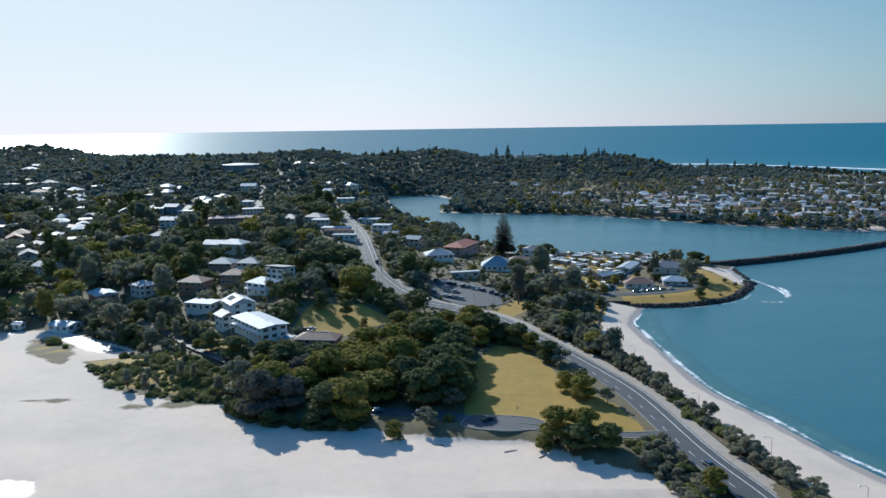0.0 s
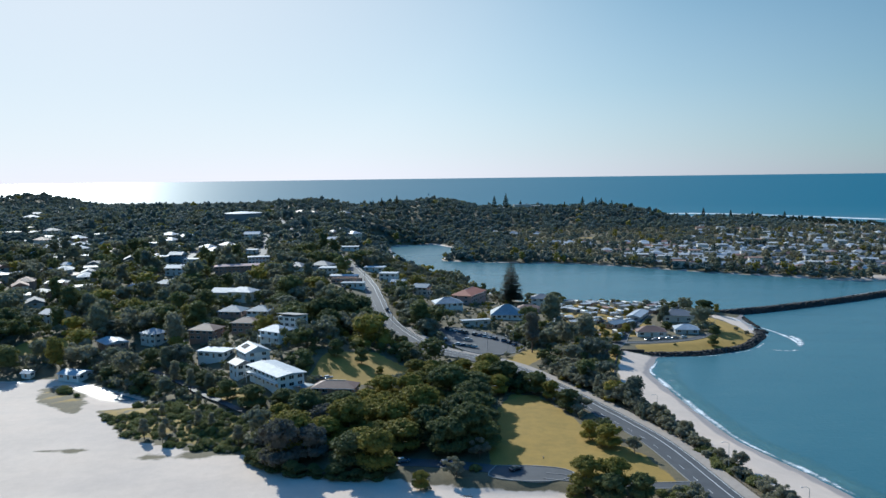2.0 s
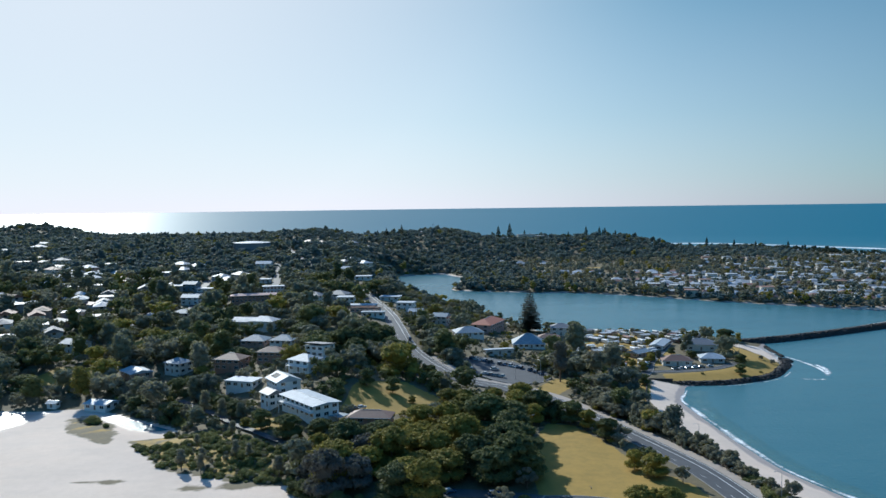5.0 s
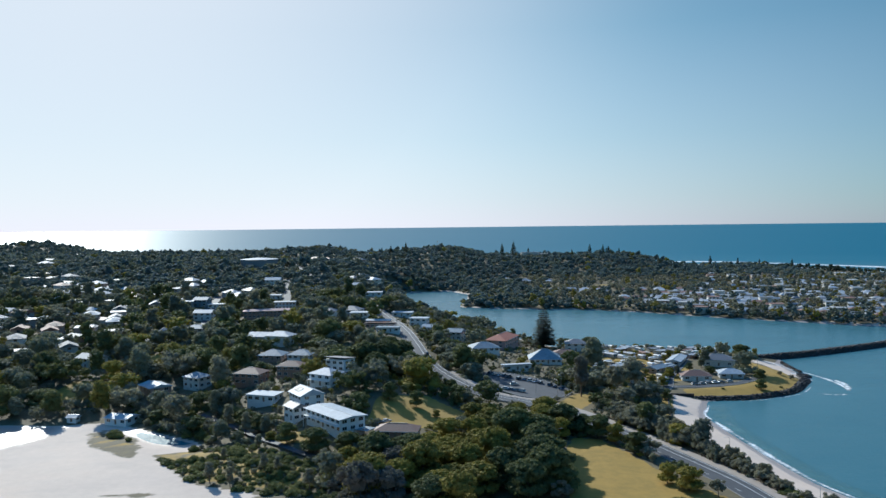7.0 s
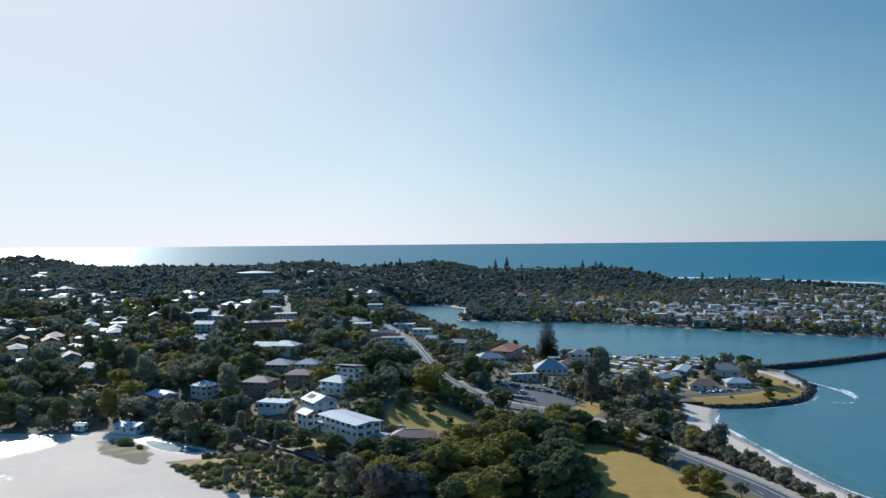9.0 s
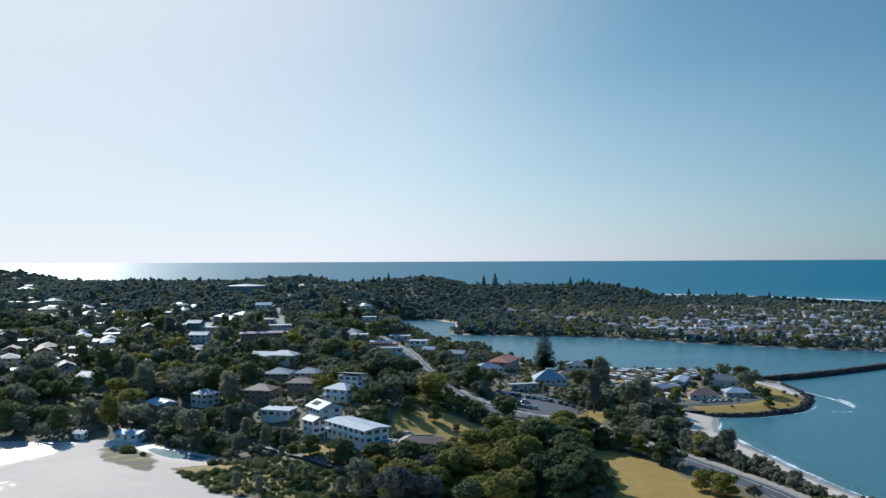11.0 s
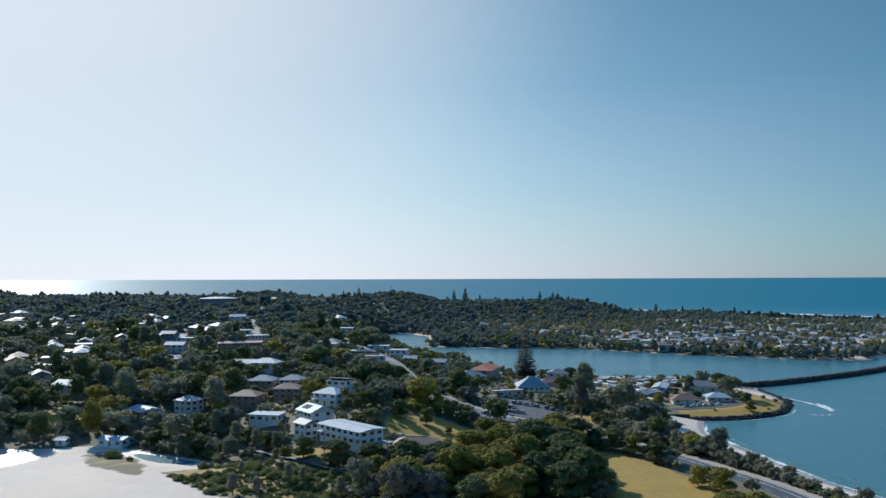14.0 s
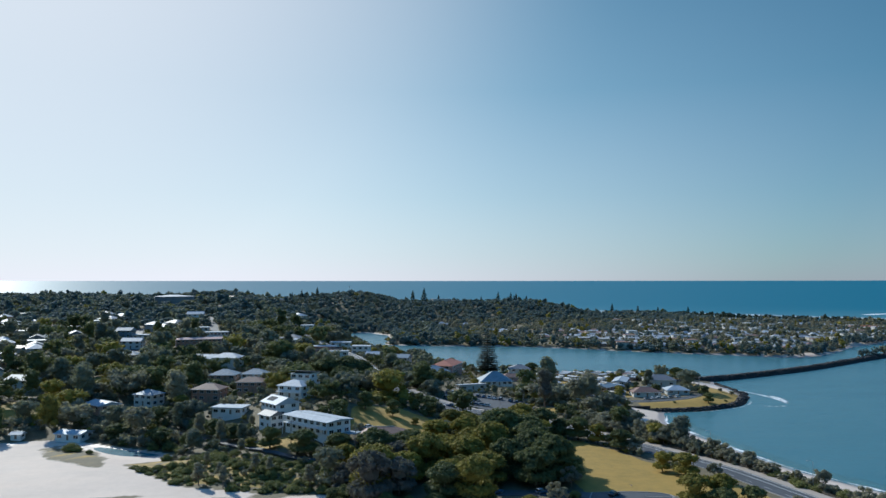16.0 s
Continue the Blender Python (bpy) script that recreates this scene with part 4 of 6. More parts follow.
# water tank on the hill
def build_tank(x, y, r, h):
    e = tagged(new("water_tank"), "round concrete water tank with a pale domed roof", "water tank")
    bm = bmesh.new()
    bmesh.ops.create_cone(bm, cap_ends=True, segments=64, radius1=r, radius2=r, depth=h + 4, matrix=Matrix.Translation((0, 0, h / 2 - 2)))
    part("wall", bm, M_TANK, e)
    bm = bmesh.new()
    bmesh.ops.create_cone(bm, cap_ends=True, segments=64, radius1=r + 0.5, radius2=r * 0.2, depth=1.6, matrix=Matrix.Translation((0, 0, h + 0.8)))
    part("roof", bm, M_ROOF_WHITE, e)
    for k in range(16):
        a = k * math.pi / 8
        part("rib", boxes((-0.2, 0.2, -0.15, 0.2, -2, h)), M_TANK, e, at=pose(r * math.sin(a), -r * math.cos(a), 0, 0, 0, math.degrees(a)))
    part("ladder", boxes((-0.35, -0.28, -0.2, -0.12, -1, h + 1.6), (0.28, 0.35, -0.2, -0.12, -1, h + 1.6), *[(-0.3, 0.3, -0.19, -0.14, k * 0.5, k * 0.5 + 0.05) for k in range(int(h * 2))]), M_STEEL, e, at=pose(-r * 0.9, -r * 0.44, 0, 0, 0, -64))
    e.matrix_basis = pose(x, y, 54.8 - h - 1.2)
    FOOTPRINTS.append((x, y, r + 3))


build_tank(-243, 946, 22, 7.0)

# ---- the suburbs: a few house types, many times ----
TYPES = [
    (12, 9, dict(label="house with a hipped roof in the leafy suburb", storeys=1, kind="hip", wall=M_WALLS, roof=M_ROOFS)),
    (14, 10, dict(label="two-storey house with a gabled roof in the suburb", storeys=2, kind="gable", wall=M_WALLS, roof=M_ROOFS)),
    (15, 9, dict(label="low house with a gabled sheet roof in the suburb", storeys=1, kind="gable", wall=M_WALLS, roof=M_ROOFS, pitch=0.3)),
    (12, 11, dict(label="two-storey house with a flat roof in the suburb", storeys=2, kind="flat", wall=M_WALLS, roof=M_ROOFS)),
    (16, 11, dict(label="wide two-storey house with a hipped roof in the suburb", storeys=2, kind="hip", wall=M_WALLS, roof=M_ROOFS)),
    (10, 8, dict(label="cottage with a pyramid roof in the suburb", storeys=1, kind="hip", wall=M_WALLS, roof=M_ROOFS, pitch=0.55)),
]
house_rs = np.random.RandomState(31)
TYPE_USED = [None] * len(TYPES)


FAR_W, FAR_R = bmesh.new(), bmesh.new()


def far_house(x, y, rot, w, d, o):
    """A distant house: joined with its like."""
    h = o["storeys"] * 2.8
    m = pose(x, y, ground_z(x, y), 0, 0, rot)
    n0, n1 = len(FAR_W.verts), len(FAR_R.verts)
    box(FAR_W, -w / 2, w / 2, -d / 2, d / 2, -2.5, h)
    rb = roof_bm(o["kind"], w, d, h, o.get("pitch", 0.42), 0.6)
    rb.verts.index_update()
    vs = [FAR_R.verts.new(m @ v.co) for v in rb.verts]
    for f in rb.faces:
        FAR_R.faces.new([vs[v.index] for v in f.verts])
    rb.free()
    FAR_W.verts.ensure_lookup_table()
    for i in range(n0, len(FAR_W.verts)):
        FAR_W.verts[i].co = m @ FAR_W.verts[i].co
    keep_clear(x, y, rot, w, d, -1.0, False)


def suburb_house(x, y, rot):
    k = house_rs.choice([0, 2, 5, 0, 2, 3] if x > 100 else [0, 1, 2, 3, 4, 5])
    if y > 900:
        far_house(x, y, rot, *TYPES[k])
        return
    w, d, o = TYPES[k]
    if TYPE_USED[k] is None:
        e = TYPE_USED[k] = house(w=w, d=d, panes=False, windows=3, side_windows=1, group="houses of the suburb", **o)
    else:
        e = copy_thing(TYPE_USED[k], Matrix())
    set_down(e, x, y, rot, w, d, -1.0 if x > 100 or y > 600 else 0.3, front=False)
    if x < 100 and y < 520:
        q = math.hypot(x + 35, y)
        FOOTPRINTS.append((x - (x + 35) / q * 10, y - y / q * 10, 5.0))


def street_of(x0, y0, x1, y1, n, back, jitter=2.5):
    """Houses along both sides of a line."""
    for i in range(n):
        t = (i + 0.5) / n
        for s in (-1, 1):
            if house_rs.rand() < (0.12 if x0 > 0 else 0.2):
                continue
            dx, dy = x1 - x0, y1 - y0
            q = math.hypot(dx, dy)
            x = x0 + dx * t + s * -dy / q * back + house_rs.uniform(-jitter, jitter)
            y = y0 + dy * t + s * dx / q * back + house_rs.uniform(-jitter, jitter)
            if height(x, y) < 1.5 or any(math.hypot(x - a, y - b) < c * 0.6 + 6 for a, b, c in FOOTPRINTS):
                continue
            suburb_house(x, y, math.degrees(math.atan2(dy, dx)) + (0 if s > 0 else 180) + house_rs.uniform(-6, 6))


for a in [(230, 760, 470, 690, 9, 14), (250, 815, 520, 740, 10, 14), (190, 860, 330, 820, 5, 14), (345, 830, 560, 790, 8, 14), (280, 900, 620, 850, 12, 15), (240, 985, 660, 930, 14, 16),
          (330, 1080, 700, 1030, 11, 17), (370, 1180, 700, 1140, 9, 18), (420, 1290, 660, 1260, 6, 18), (150, 1010, 230, 1000, 3, 15), (470, 1420, 560, 1400, 3, 16), (205, 785, 300, 750, 5, 9), (300, 865, 600, 815, 14, 9), (250, 940, 640, 890, 16, 9), (360, 1030, 700, 980, 12, 10), (300, 780, 500, 715, 9, 7), (180, 910, 240, 900, 3, 10), (400, 1130, 700, 1085, 10, 10), (400, 1235, 680, 1200, 9, 10), (230, 1015, 420, 990, 8, 10), (180, 835, 260, 810, 4, 8), (330, 740, 420, 700, 5, 6), (450, 780, 560, 770, 5, 8), (230, 870, 330, 850, 5, 8), (120, 1040, 200, 1020, 4, 10), (60, 1190, 160, 1180, 3, 10)]:
    street_of(*a)
for a in [(-340, 610, -290, 500, 7, 9), (-300, 635, -262, 525, 6, 9), (-370, 590, -345, 520, 4, 10), (-420, 800, -330, 740, 5, 13), (-380, 760, -300, 680, 4, 12), (-350, 705, -270, 660, 4, 12), (-300, 790, -250, 760, 2, 12), (-330, 560, -280, 520, 3, 13), (-270, 690, -250, 640, 2, 12),
          (-560, 980, -480, 960, 3, 14), (-440, 840, -350, 790, 4, 9), (-400, 730, -310, 650, 3, 8), (-330, 640, -270, 600, 3, 10), (-290, 740, -250, 700, 2, 10), (-390, 620, -330, 590, 3, 10), (-240, 560, -230, 500, 2, 11), (-215, 720, -190, 690, 2, 10), (-255, 455, -225, 440, 1, 9), (-150, 500, -120, 490, 2, 10), (-640, 1120, -540, 1090, 3, 14), (-480, 860, -440, 830, 2, 13), (-300, 520, -270, 470, 2, 14),
          (-190, 1050, -130, 1020, 3, 14), (-130, 860, -100, 820, 2, 12), (-250, 1180, -180, 1160, 3, 14), (-700, 1480, -560, 1450, 4, 15), (-420, 1500, -300, 1480, 4, 15), (-180, 1330, -120, 1320, 2, 14)]:
    street_of(*a)
for x, y, w in ((660, 1012, 34), (698, 1004, 30)):
    set_down(house('long low school building with a terracotta roof', w, 10, 1, 'hip', M_WALLS, M_ROOF_RED, name='school_building', cat='school', panes=False, windows=8), x, y, -30, w, 10, front=True)
# cabins of a holiday park behind the bay's north shore
for i in range(9):
    for j in range(10):
        u, v = (j + 0.5) / 10 + house_rs.uniform(-0.03, 0.03), (i + 0.5) / 9 + house_rs.uniform(-0.02, 0.02)
        if house_rs.rand() < 0.28:
            continue
        x, y = 200 + 95 * u + 42 * v + 26 * u * v, 832 - 36 * u + 150 * v
        far_house(x, y, -20 + house_rs.uniform(-8, 8), house_rs.uniform(7, 11), house_rs.uniform(5, 7), dict(storeys=1, kind=("gable", "flat")[house_rs.randint(2)], pitch=0.3))
# houses on the headland's crest
for x, y in ((120, 1535), (148, 1540), (176, 1532), (205, 1540), (252, 1530), (-150, 1500), (-40, 1470)):
    SIGHT.append((x, y, 22, 26))
    suburb_house(x, y, house_rs.uniform(-20, 20))
far_house(163, 1546, 8, 34, 12, dict(storeys=4, kind="flat"))
far_house(190, 1550, -6, 20, 11, dict(storeys=3, kind="flat"))
far = tagged(new("far_houses"), "distant pale houses among the trees behind the bay", "houses", kind="stuff")
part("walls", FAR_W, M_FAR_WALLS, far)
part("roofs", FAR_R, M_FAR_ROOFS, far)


# ---- trees ----
ICO_V, ICO_F = None, None


def ico(level_):
    bm = bmesh.new()
    bmesh.ops.create_icosphere(bm, subdivisions=level_, radius=1)
    v = np.array([q.co[:] for q in bm.verts])
    f = np.array([[q.index for q in t.verts] for t in bm.faces])
    bm.free()
    return v, f


ICO1, ICO2 = ico(1), ico(2)


def crown(rs, lobes, cards, size, core=0.78, shape=ICO1, up=0.25, flat=0.7):
    """Leaf clumps on the outside of several lobes (x, y, z, radius), round dark cores. Triangles only."""
    V, F, k = [], [], 0
    for x, y, z, r in lobes:
        v = shape[0] * (1 + rs.uniform(-0.22, 0.12, (len(shape[0]), 1))) * (r * core, r * core, r * core * flat) + (x, y, z)
        V.append(v)
        F.append(shape[1] + k)
        k += len(v)
    w = np.array([l[3] ** 2 for l in lobes])
    pick = rs.choice(len(lobes), cards, p=w / w.sum())
    lob = np.array(lobes)[pick]
    d = rs.normal(size=(cards, 3))
    d[:, 2] += up
    d /= np.linalg.norm(d, axis=1)[:, None]
    c = lob[:, :3] + d * (lob[:, 3] * rs.uniform(0.8, 1.08, cards))[:, None] * (1, 1, flat)
    nrm = d + rs.normal(size=(cards, 3)) * 0.4
    nrm /= np.linalg.norm(nrm, axis=1)[:, None]
    t = np.cross(nrm, rs.normal(size=(cards, 3)))
    t /= np.linalg.norm(t, axis=1)[:, None] + 1e-9
    b = np.cross(nrm, t)
    s = (size * rs.uniform(0.55, 1.35, cards))[:, None]
    # a clump is a bent patch of two triangles with a raised spine
    q = np.stack([c - t * s, c - b * s * 0.7 - nrm * s * 0.25, c + t * s + nrm * s * 0.15, c + b * s * 0.7 - nrm * s * 0.25], 1).reshape(-1, 3)
    i = np.arange(cards)[:, None] * 4 + k
    V.append(q)
    F += [i + (0, 1, 2), i + (0, 2, 3)]
    return np.concatenate(V), np.concatenate(F)


def lobes_round(rs, n, R, H, low=0.22):
    """Lobes of a broad crown of radius R whose top is at H."""
    out = [(0, 0, H * 0.58, R * 0.66)]
    for i in range(n // 2):
        a, r = i * 12.566 / n + rs.uniform(-0.3, 0.3), R * rs.uniform(0.30, 0.42)
        out.append((R * 0.66 * math.cos(a), R * 0.66 * math.sin(a), H * low + r * 0.3, r))
    for i in range(n):
        a = i * 2.4 + rs.uniform(-0.4, 0.4)
        q = R * math.sqrt((i + 0.7) / n) * 0.78
        r = R * rs.uniform(0.17, 0.35)
        z = H - r * 0.7 - (q / R) ** 2 * H * rs.uniform(0.25, 0.5)
        out.append((q * math.cos(a), q * math.sin(a), max(z, H * low), r))
    return out


def budded(rs, lobes, each, share):
    """Adds smaller lobes on the upper outside of each lobe."""
    out = list(lobes)
    for x, y, z, r in lobes[1:]:
        for _ in range(each):
            d = rs.normal(size=3)
            d[2] = abs(d[2]) * 0.9 + 0.1
            d /= np.linalg.norm(d)
            out.append((x + d[0] * r * 0.8, y + d[1] * r * 0.8, z + d[2] * r * 0.62, r * share * rs.uniform(0.7, 1.25)))
    return out


def lobes_open(rs, n, R, H):
    """Small lobes at the ends of spreading limbs, with gaps."""
    out = []
    for i in range(n):
        a, q = i * 2.4 + rs.uniform(-0.5, 0.5), R * math.sqrt((i + 0.5) / n) * 0.95
        out.append((q * math.cos(a), q * math.sin(a), H * rs.uniform(0.5, 0.92) - q / R * H * 0.1, R * rs.uniform(0.22, 0.38)))
    return out


def lobes_tall(rs, n, R, H):
    out = []
    for i in range(n):
        z = H * (0.32 + 0.62 * (i + 0.5) / n)
        q = R * rs.uniform(0.15, 0.6) * (1.1 - 0.6 * i / n)
        a = i * 2.4 + rs.uniform(-0.5, 0.5)
        out.append((q * math.cos(a), q * math.sin(a), z, R * rs.uniform(0.36, 0.55)))
    return out


def trunk_bm(rs, lobes, r, lean=0.3):
    """A tapered bole with limbs towards the larger lobes."""
    bm = bmesh.new()
    top = max(l[2] for l in lobes)
    fork = Vector((rs.uniform(-lean, lean), rs.uniform(-lean, lean), top * 0.32))
    tube(bm, (0, 0, -0.8), fork, r, r * 0.72)
    for x, y, z, q in sorted(lobes, key=lambda l: -l[3])[:6]:
        mid = fork.lerp(Vector((x, y, z)), 0.5) + Vector((0, 0, -0.3))
        tube(bm, fork, mid, r * 0.5, r * 0.32, 5)
        tube(bm, mid, (x, y, z), r * 0.32, r * 0.1, 5)
    return bm


def tree_kind(seed, shape, R, H, n, cards, size, mat, r, **kw):
    """Meshes of one tree: trunk and crown."""
    rs = np.random.RandomState(seed)
    lobes = {"round": lobes_round, "tall": lobes_tall, "open": lobes_open}[shape](rs, n, R, H)
    full = budded(rs, lobes, 3, 0.46) if shape == "round" and H > 5 else lobes
    v, f = crown(rs, full, cards, size, **kw)
    me = mesh_from("crown", v, f, mat)
    bm = trunk_bm(rs, lobes, r)
    tm = bpy.data.meshes.new("trunk")
    bm.to_mesh(tm)
    bm.free()
    tm.materials.append(M_BARK)
    return tm, me


KINDS = {
    "fig": [tree_kind(10 + i, "round", 6.0, 10.5 + i % 2, 34, 5600, 0.26, M_FIG, 0.45) for i in range(3)],
    "olive": [tree_kind(20 + i, "round", 5.0, 9.5, 30, 4400, 0.25, M_FIG2, 0.35) for i in range(2)],
    "grey": [tree_kind(25 + i, "round", 5.0, 9.5, 30, 4400, 0.25, M_GREY, 0.35) for i in range(2)],
    "shore": [tree_kind(30 + i, "open", 3.4, 6.8, 19, 2800, 0.22, M_SHE, 0.2, core=0.55, up=0.1) for i in range(3)],
    "wattle": [tree_kind(40 + i, "tall", 3.4, 9.5, 11, 2200, 0.28, M_WOOD, 0.25, core=0.66) for i in range(2)],
    "cypress": [tree_kind(48, "tall", 3.2, 11.5, 16, 3400, 0.25, M_GREY, 0.28, core=0.6)],
    "sheoak": [tree_kind(45 + i, "tall", 2.3, 7.5, 10, 1300, 0.24, M_SHE, 0.18, core=0.7) for i in range(2)],
    "shrub": [tree_kind(50 + i, "round", 2.7, 1.9, 9, 1000, 0.19, M_SHRUB, 0.08) for i in range(2)],
    "bush": [tree_kind(60 + i, "round", 2.2, 3.2, 6, 800, 0.2, M_SHE, 0.12) for i in range(2)],
}
TREE_TAGS = {
    "fig": ("fig_tree", "broad dark green fig tree with a dense rounded crown", "tree", "trees of the foreshore wood"),
    "olive": ("fig_tree", "olive green broadleaf tree with sunlit yellowish leaves", "tree", "trees of the foreshore wood"),
    "grey": ("broadleaf_tree", "dull grey-green tree with fine leaves at the wood's edge", "tree", "trees of the foreshore wood"),
    "shore": ("shore_tree", "grey-green wind-shaped tree on the sandy bank", "tree", "trees along the beach"),
    "wattle": ("wattle_tree", "tall dull green tree with an open uneven crown", "tree", "trees round the houses"),
    "cypress": ("sheoak_tree", "tall dull brownish green tree with a narrow crown by the road", "tree", "trees round the houses"),
    "sheoak": ("sheoak_tree", "upright grey-green tree at the edge of the marsh", "tree", "trees of the marsh edge"),
    "shrub": ("shrub", "low yellowish green shrub on sandy ground", "shrub", "shrubs of the marsh edge"),
    "bush": ("shrub", "grey-green coastal shrub on the sandy bank", "shrub", "shrubs along the beach"),
}
tree_rs = np.random.RandomState(77)


def plant(kind, x, y, scale=1.0, sink=0.0, label=""):
    name, lab, cat, grp = TREE_TAGS[kind]
    tm, cm = KINDS[kind][tree_rs.randint(len(KINDS[kind]))]
    e = tagged(new(name), label or lab, cat, grp)
    s = scale * tree_rs.uniform(0.9, 1.1)
    e.matrix_basis = Matrix.LocRotScale((x, y, ground_z(x, y) - sink), Euler((0, 0, tree_rs.uniform(0, 6.28))), (s, s, s * tree_rs.uniform(0.8, 1.2)))
    part("trunk", tm, None, e)
    part("crown", cm, None, e)
    return e


# where nothing tall grows
OPEN = [[(-48, 440), (-30, 402), (-12, 372), (20, 352), (34, 342), (46, 362), (32, 396), (0, 395), (-26, 428)],
        [(-18, 462), (-16, 520), (4, 530), (8, 545), (36, 564), (64, 556), (62, 510), (56, 470), (30, 452)], [(-64, 486), (-52, 486), (-60, 560), (-76, 640), (-86, 640), (-72, 560)]]
def line_distance(line, x, y):
    d = np.full(x.shape, 1e9)
    for a, b in zip(line[:-1:2], line[2::2]):
        e = b - a
        t = np.clip(((x - a.x) * e.x + (y - a.y) * e.y) / e.length_squared, 0, 1)
        d = np.minimum(d, np.hypot(x - a.x - t * e.x, y - a.y - t * e.y))
    return d


def clear_of(x, y, margin=0.0):
    """How free a set of points is for trees: metres to the nearest road, lawn, beach, building or water."""
    x, y = np.asarray(x, float), np.asarray(y, float)
    d = inside_distance(SHORE, x, y) - 2.0
    for ln, w in ROADS:
        d = np.minimum(d, line_distance(ln, x, y) - w + 1)
    for poly in LAWNS + PAVED:
        d = np.minimum(d, -inside_distance(poly, x, y))
    for poly in SANDS[:2]:
        d = np.minimum(d, -inside_distance(poly, x, y))
    for poly in OPEN:
        d = np.minimum(d, -inside_distance(poly, x, y))
    for bx, by, br in FOOTPRINTS:
        d = np.minimum(d, np.hypot(x - bx, y - by) - br)
    return d - margin


def scatter(rs, x0, x1, y0, y1, gap, tries, want, taken=None):
    """Points no nearer to one another than gap, where want(x, y) draws above chance."""
    px, py = rs.uniform(x0, x1, tries), rs.uniform(y0, y1, tries)
    ok = want(px, py) > rs.uniform(0, 1, tries)
    cell, out = {}, []
    for x, y in (taken or []):
        cell.setdefault((int(x // gap), int(y // gap)), []).append((x, y))
    for x, y in zip(px[ok], py[ok]):
        i, j = int(x // gap), int(y // gap)
        if any((x - a) ** 2 + (y - b) ** 2 < gap * gap for u in (-1, 0, 1) for w in (-1, 0, 1) for a, b in cell.get((i + u, j + w), ())):
            continue
        cell.setdefault((i, j), []).append((x, y))
        out.append((x, y))
    return out


def in_poly(poly):
    return lambda x, y: (inside_distance(poly, np.asarray(x, float), np.asarray(y, float)) > 0) * 1.0


def house_gap(x, y):
    """Metres to the nearest building's wall, roughly."""
    d = np.full(np.shape(x), 1e9)
    for bx, by, br in BUILT:
        d = np.minimum(d, np.hypot(x - bx, y - by) - br)
    return d


def hard_gap(x, y):
    """Metres to the nearest paved, mown or sandy ground."""
    d = inside_distance(SHORE, x, y)
    for ln, w in ROADS:
        d = np.minimum(d, line_distance(ln, x, y) - w + 1)
    for poly in LAWNS + PAVED + SANDS[:2]:
        d = np.minimum(d, -inside_distance(poly, x, y))
    return d


# foreshore wood, between the sand and the road
WOOD = [(-72, 252), (-57, 243), (-30, 238.5), (-21, 245), (-7, 248), (4, 253), (7, 284), (11, 302), (17, 322), (24, 334), (26, 347), (12, 355), (-6, 352), (-20, 345), (-22, 322), (-44, 300), (-52, 282), (-74, 280)]
rs = np.random.RandomState(5)
near_trees = scatter(rs, -80, 60, 235, 385, 8.9, 5000, lambda x, y: in_poly(WOOD)(x, y) * (hard_gap(x, y) > 1.0) * (house_gap(x, y) > 2.5))
for x, y in near_trees:
    k = "olive" if 0.5 + 0.5 * float(wobble(x, y, 45, 12)) + rs.uniform(-0.2, 0.2) > 0.49 else "fig"
    if x < -50 and y < 275 and rs.rand() < 0.75:
        k = "grey"
    plant(k, x, y, rs.uniform(0.8, 1.5) * (1 if y < 315 else 0.85))

# undergrowth at its sandy front
for x in np.arange(-73, -24, 3.1):
    y = float(np.interp(x, [-73, -66, -58, -44, -30, -24], [252.5, 246.5, 240.5, 237, 235, 238]))
    plant("fig", x + rs.uniform(-0.8, 0.8), y + rs.uniform(-0.8, 1.4), rs.uniform(0.34, 0.58), 0.6, "low dark green undergrowth tree at the edge of the sand")


def river_side(x, y):
    """Positive on the river side of the main road."""
    i = min(range(len(MAIN) - 1), key=lambda k: (MAIN[k] - Vector((x, y))).length_squared)
    t = MAIN[i + 1] - MAIN[i]
    return (x - MAIN[i].x) * t.y - (y - MAIN[i].y) * t.x


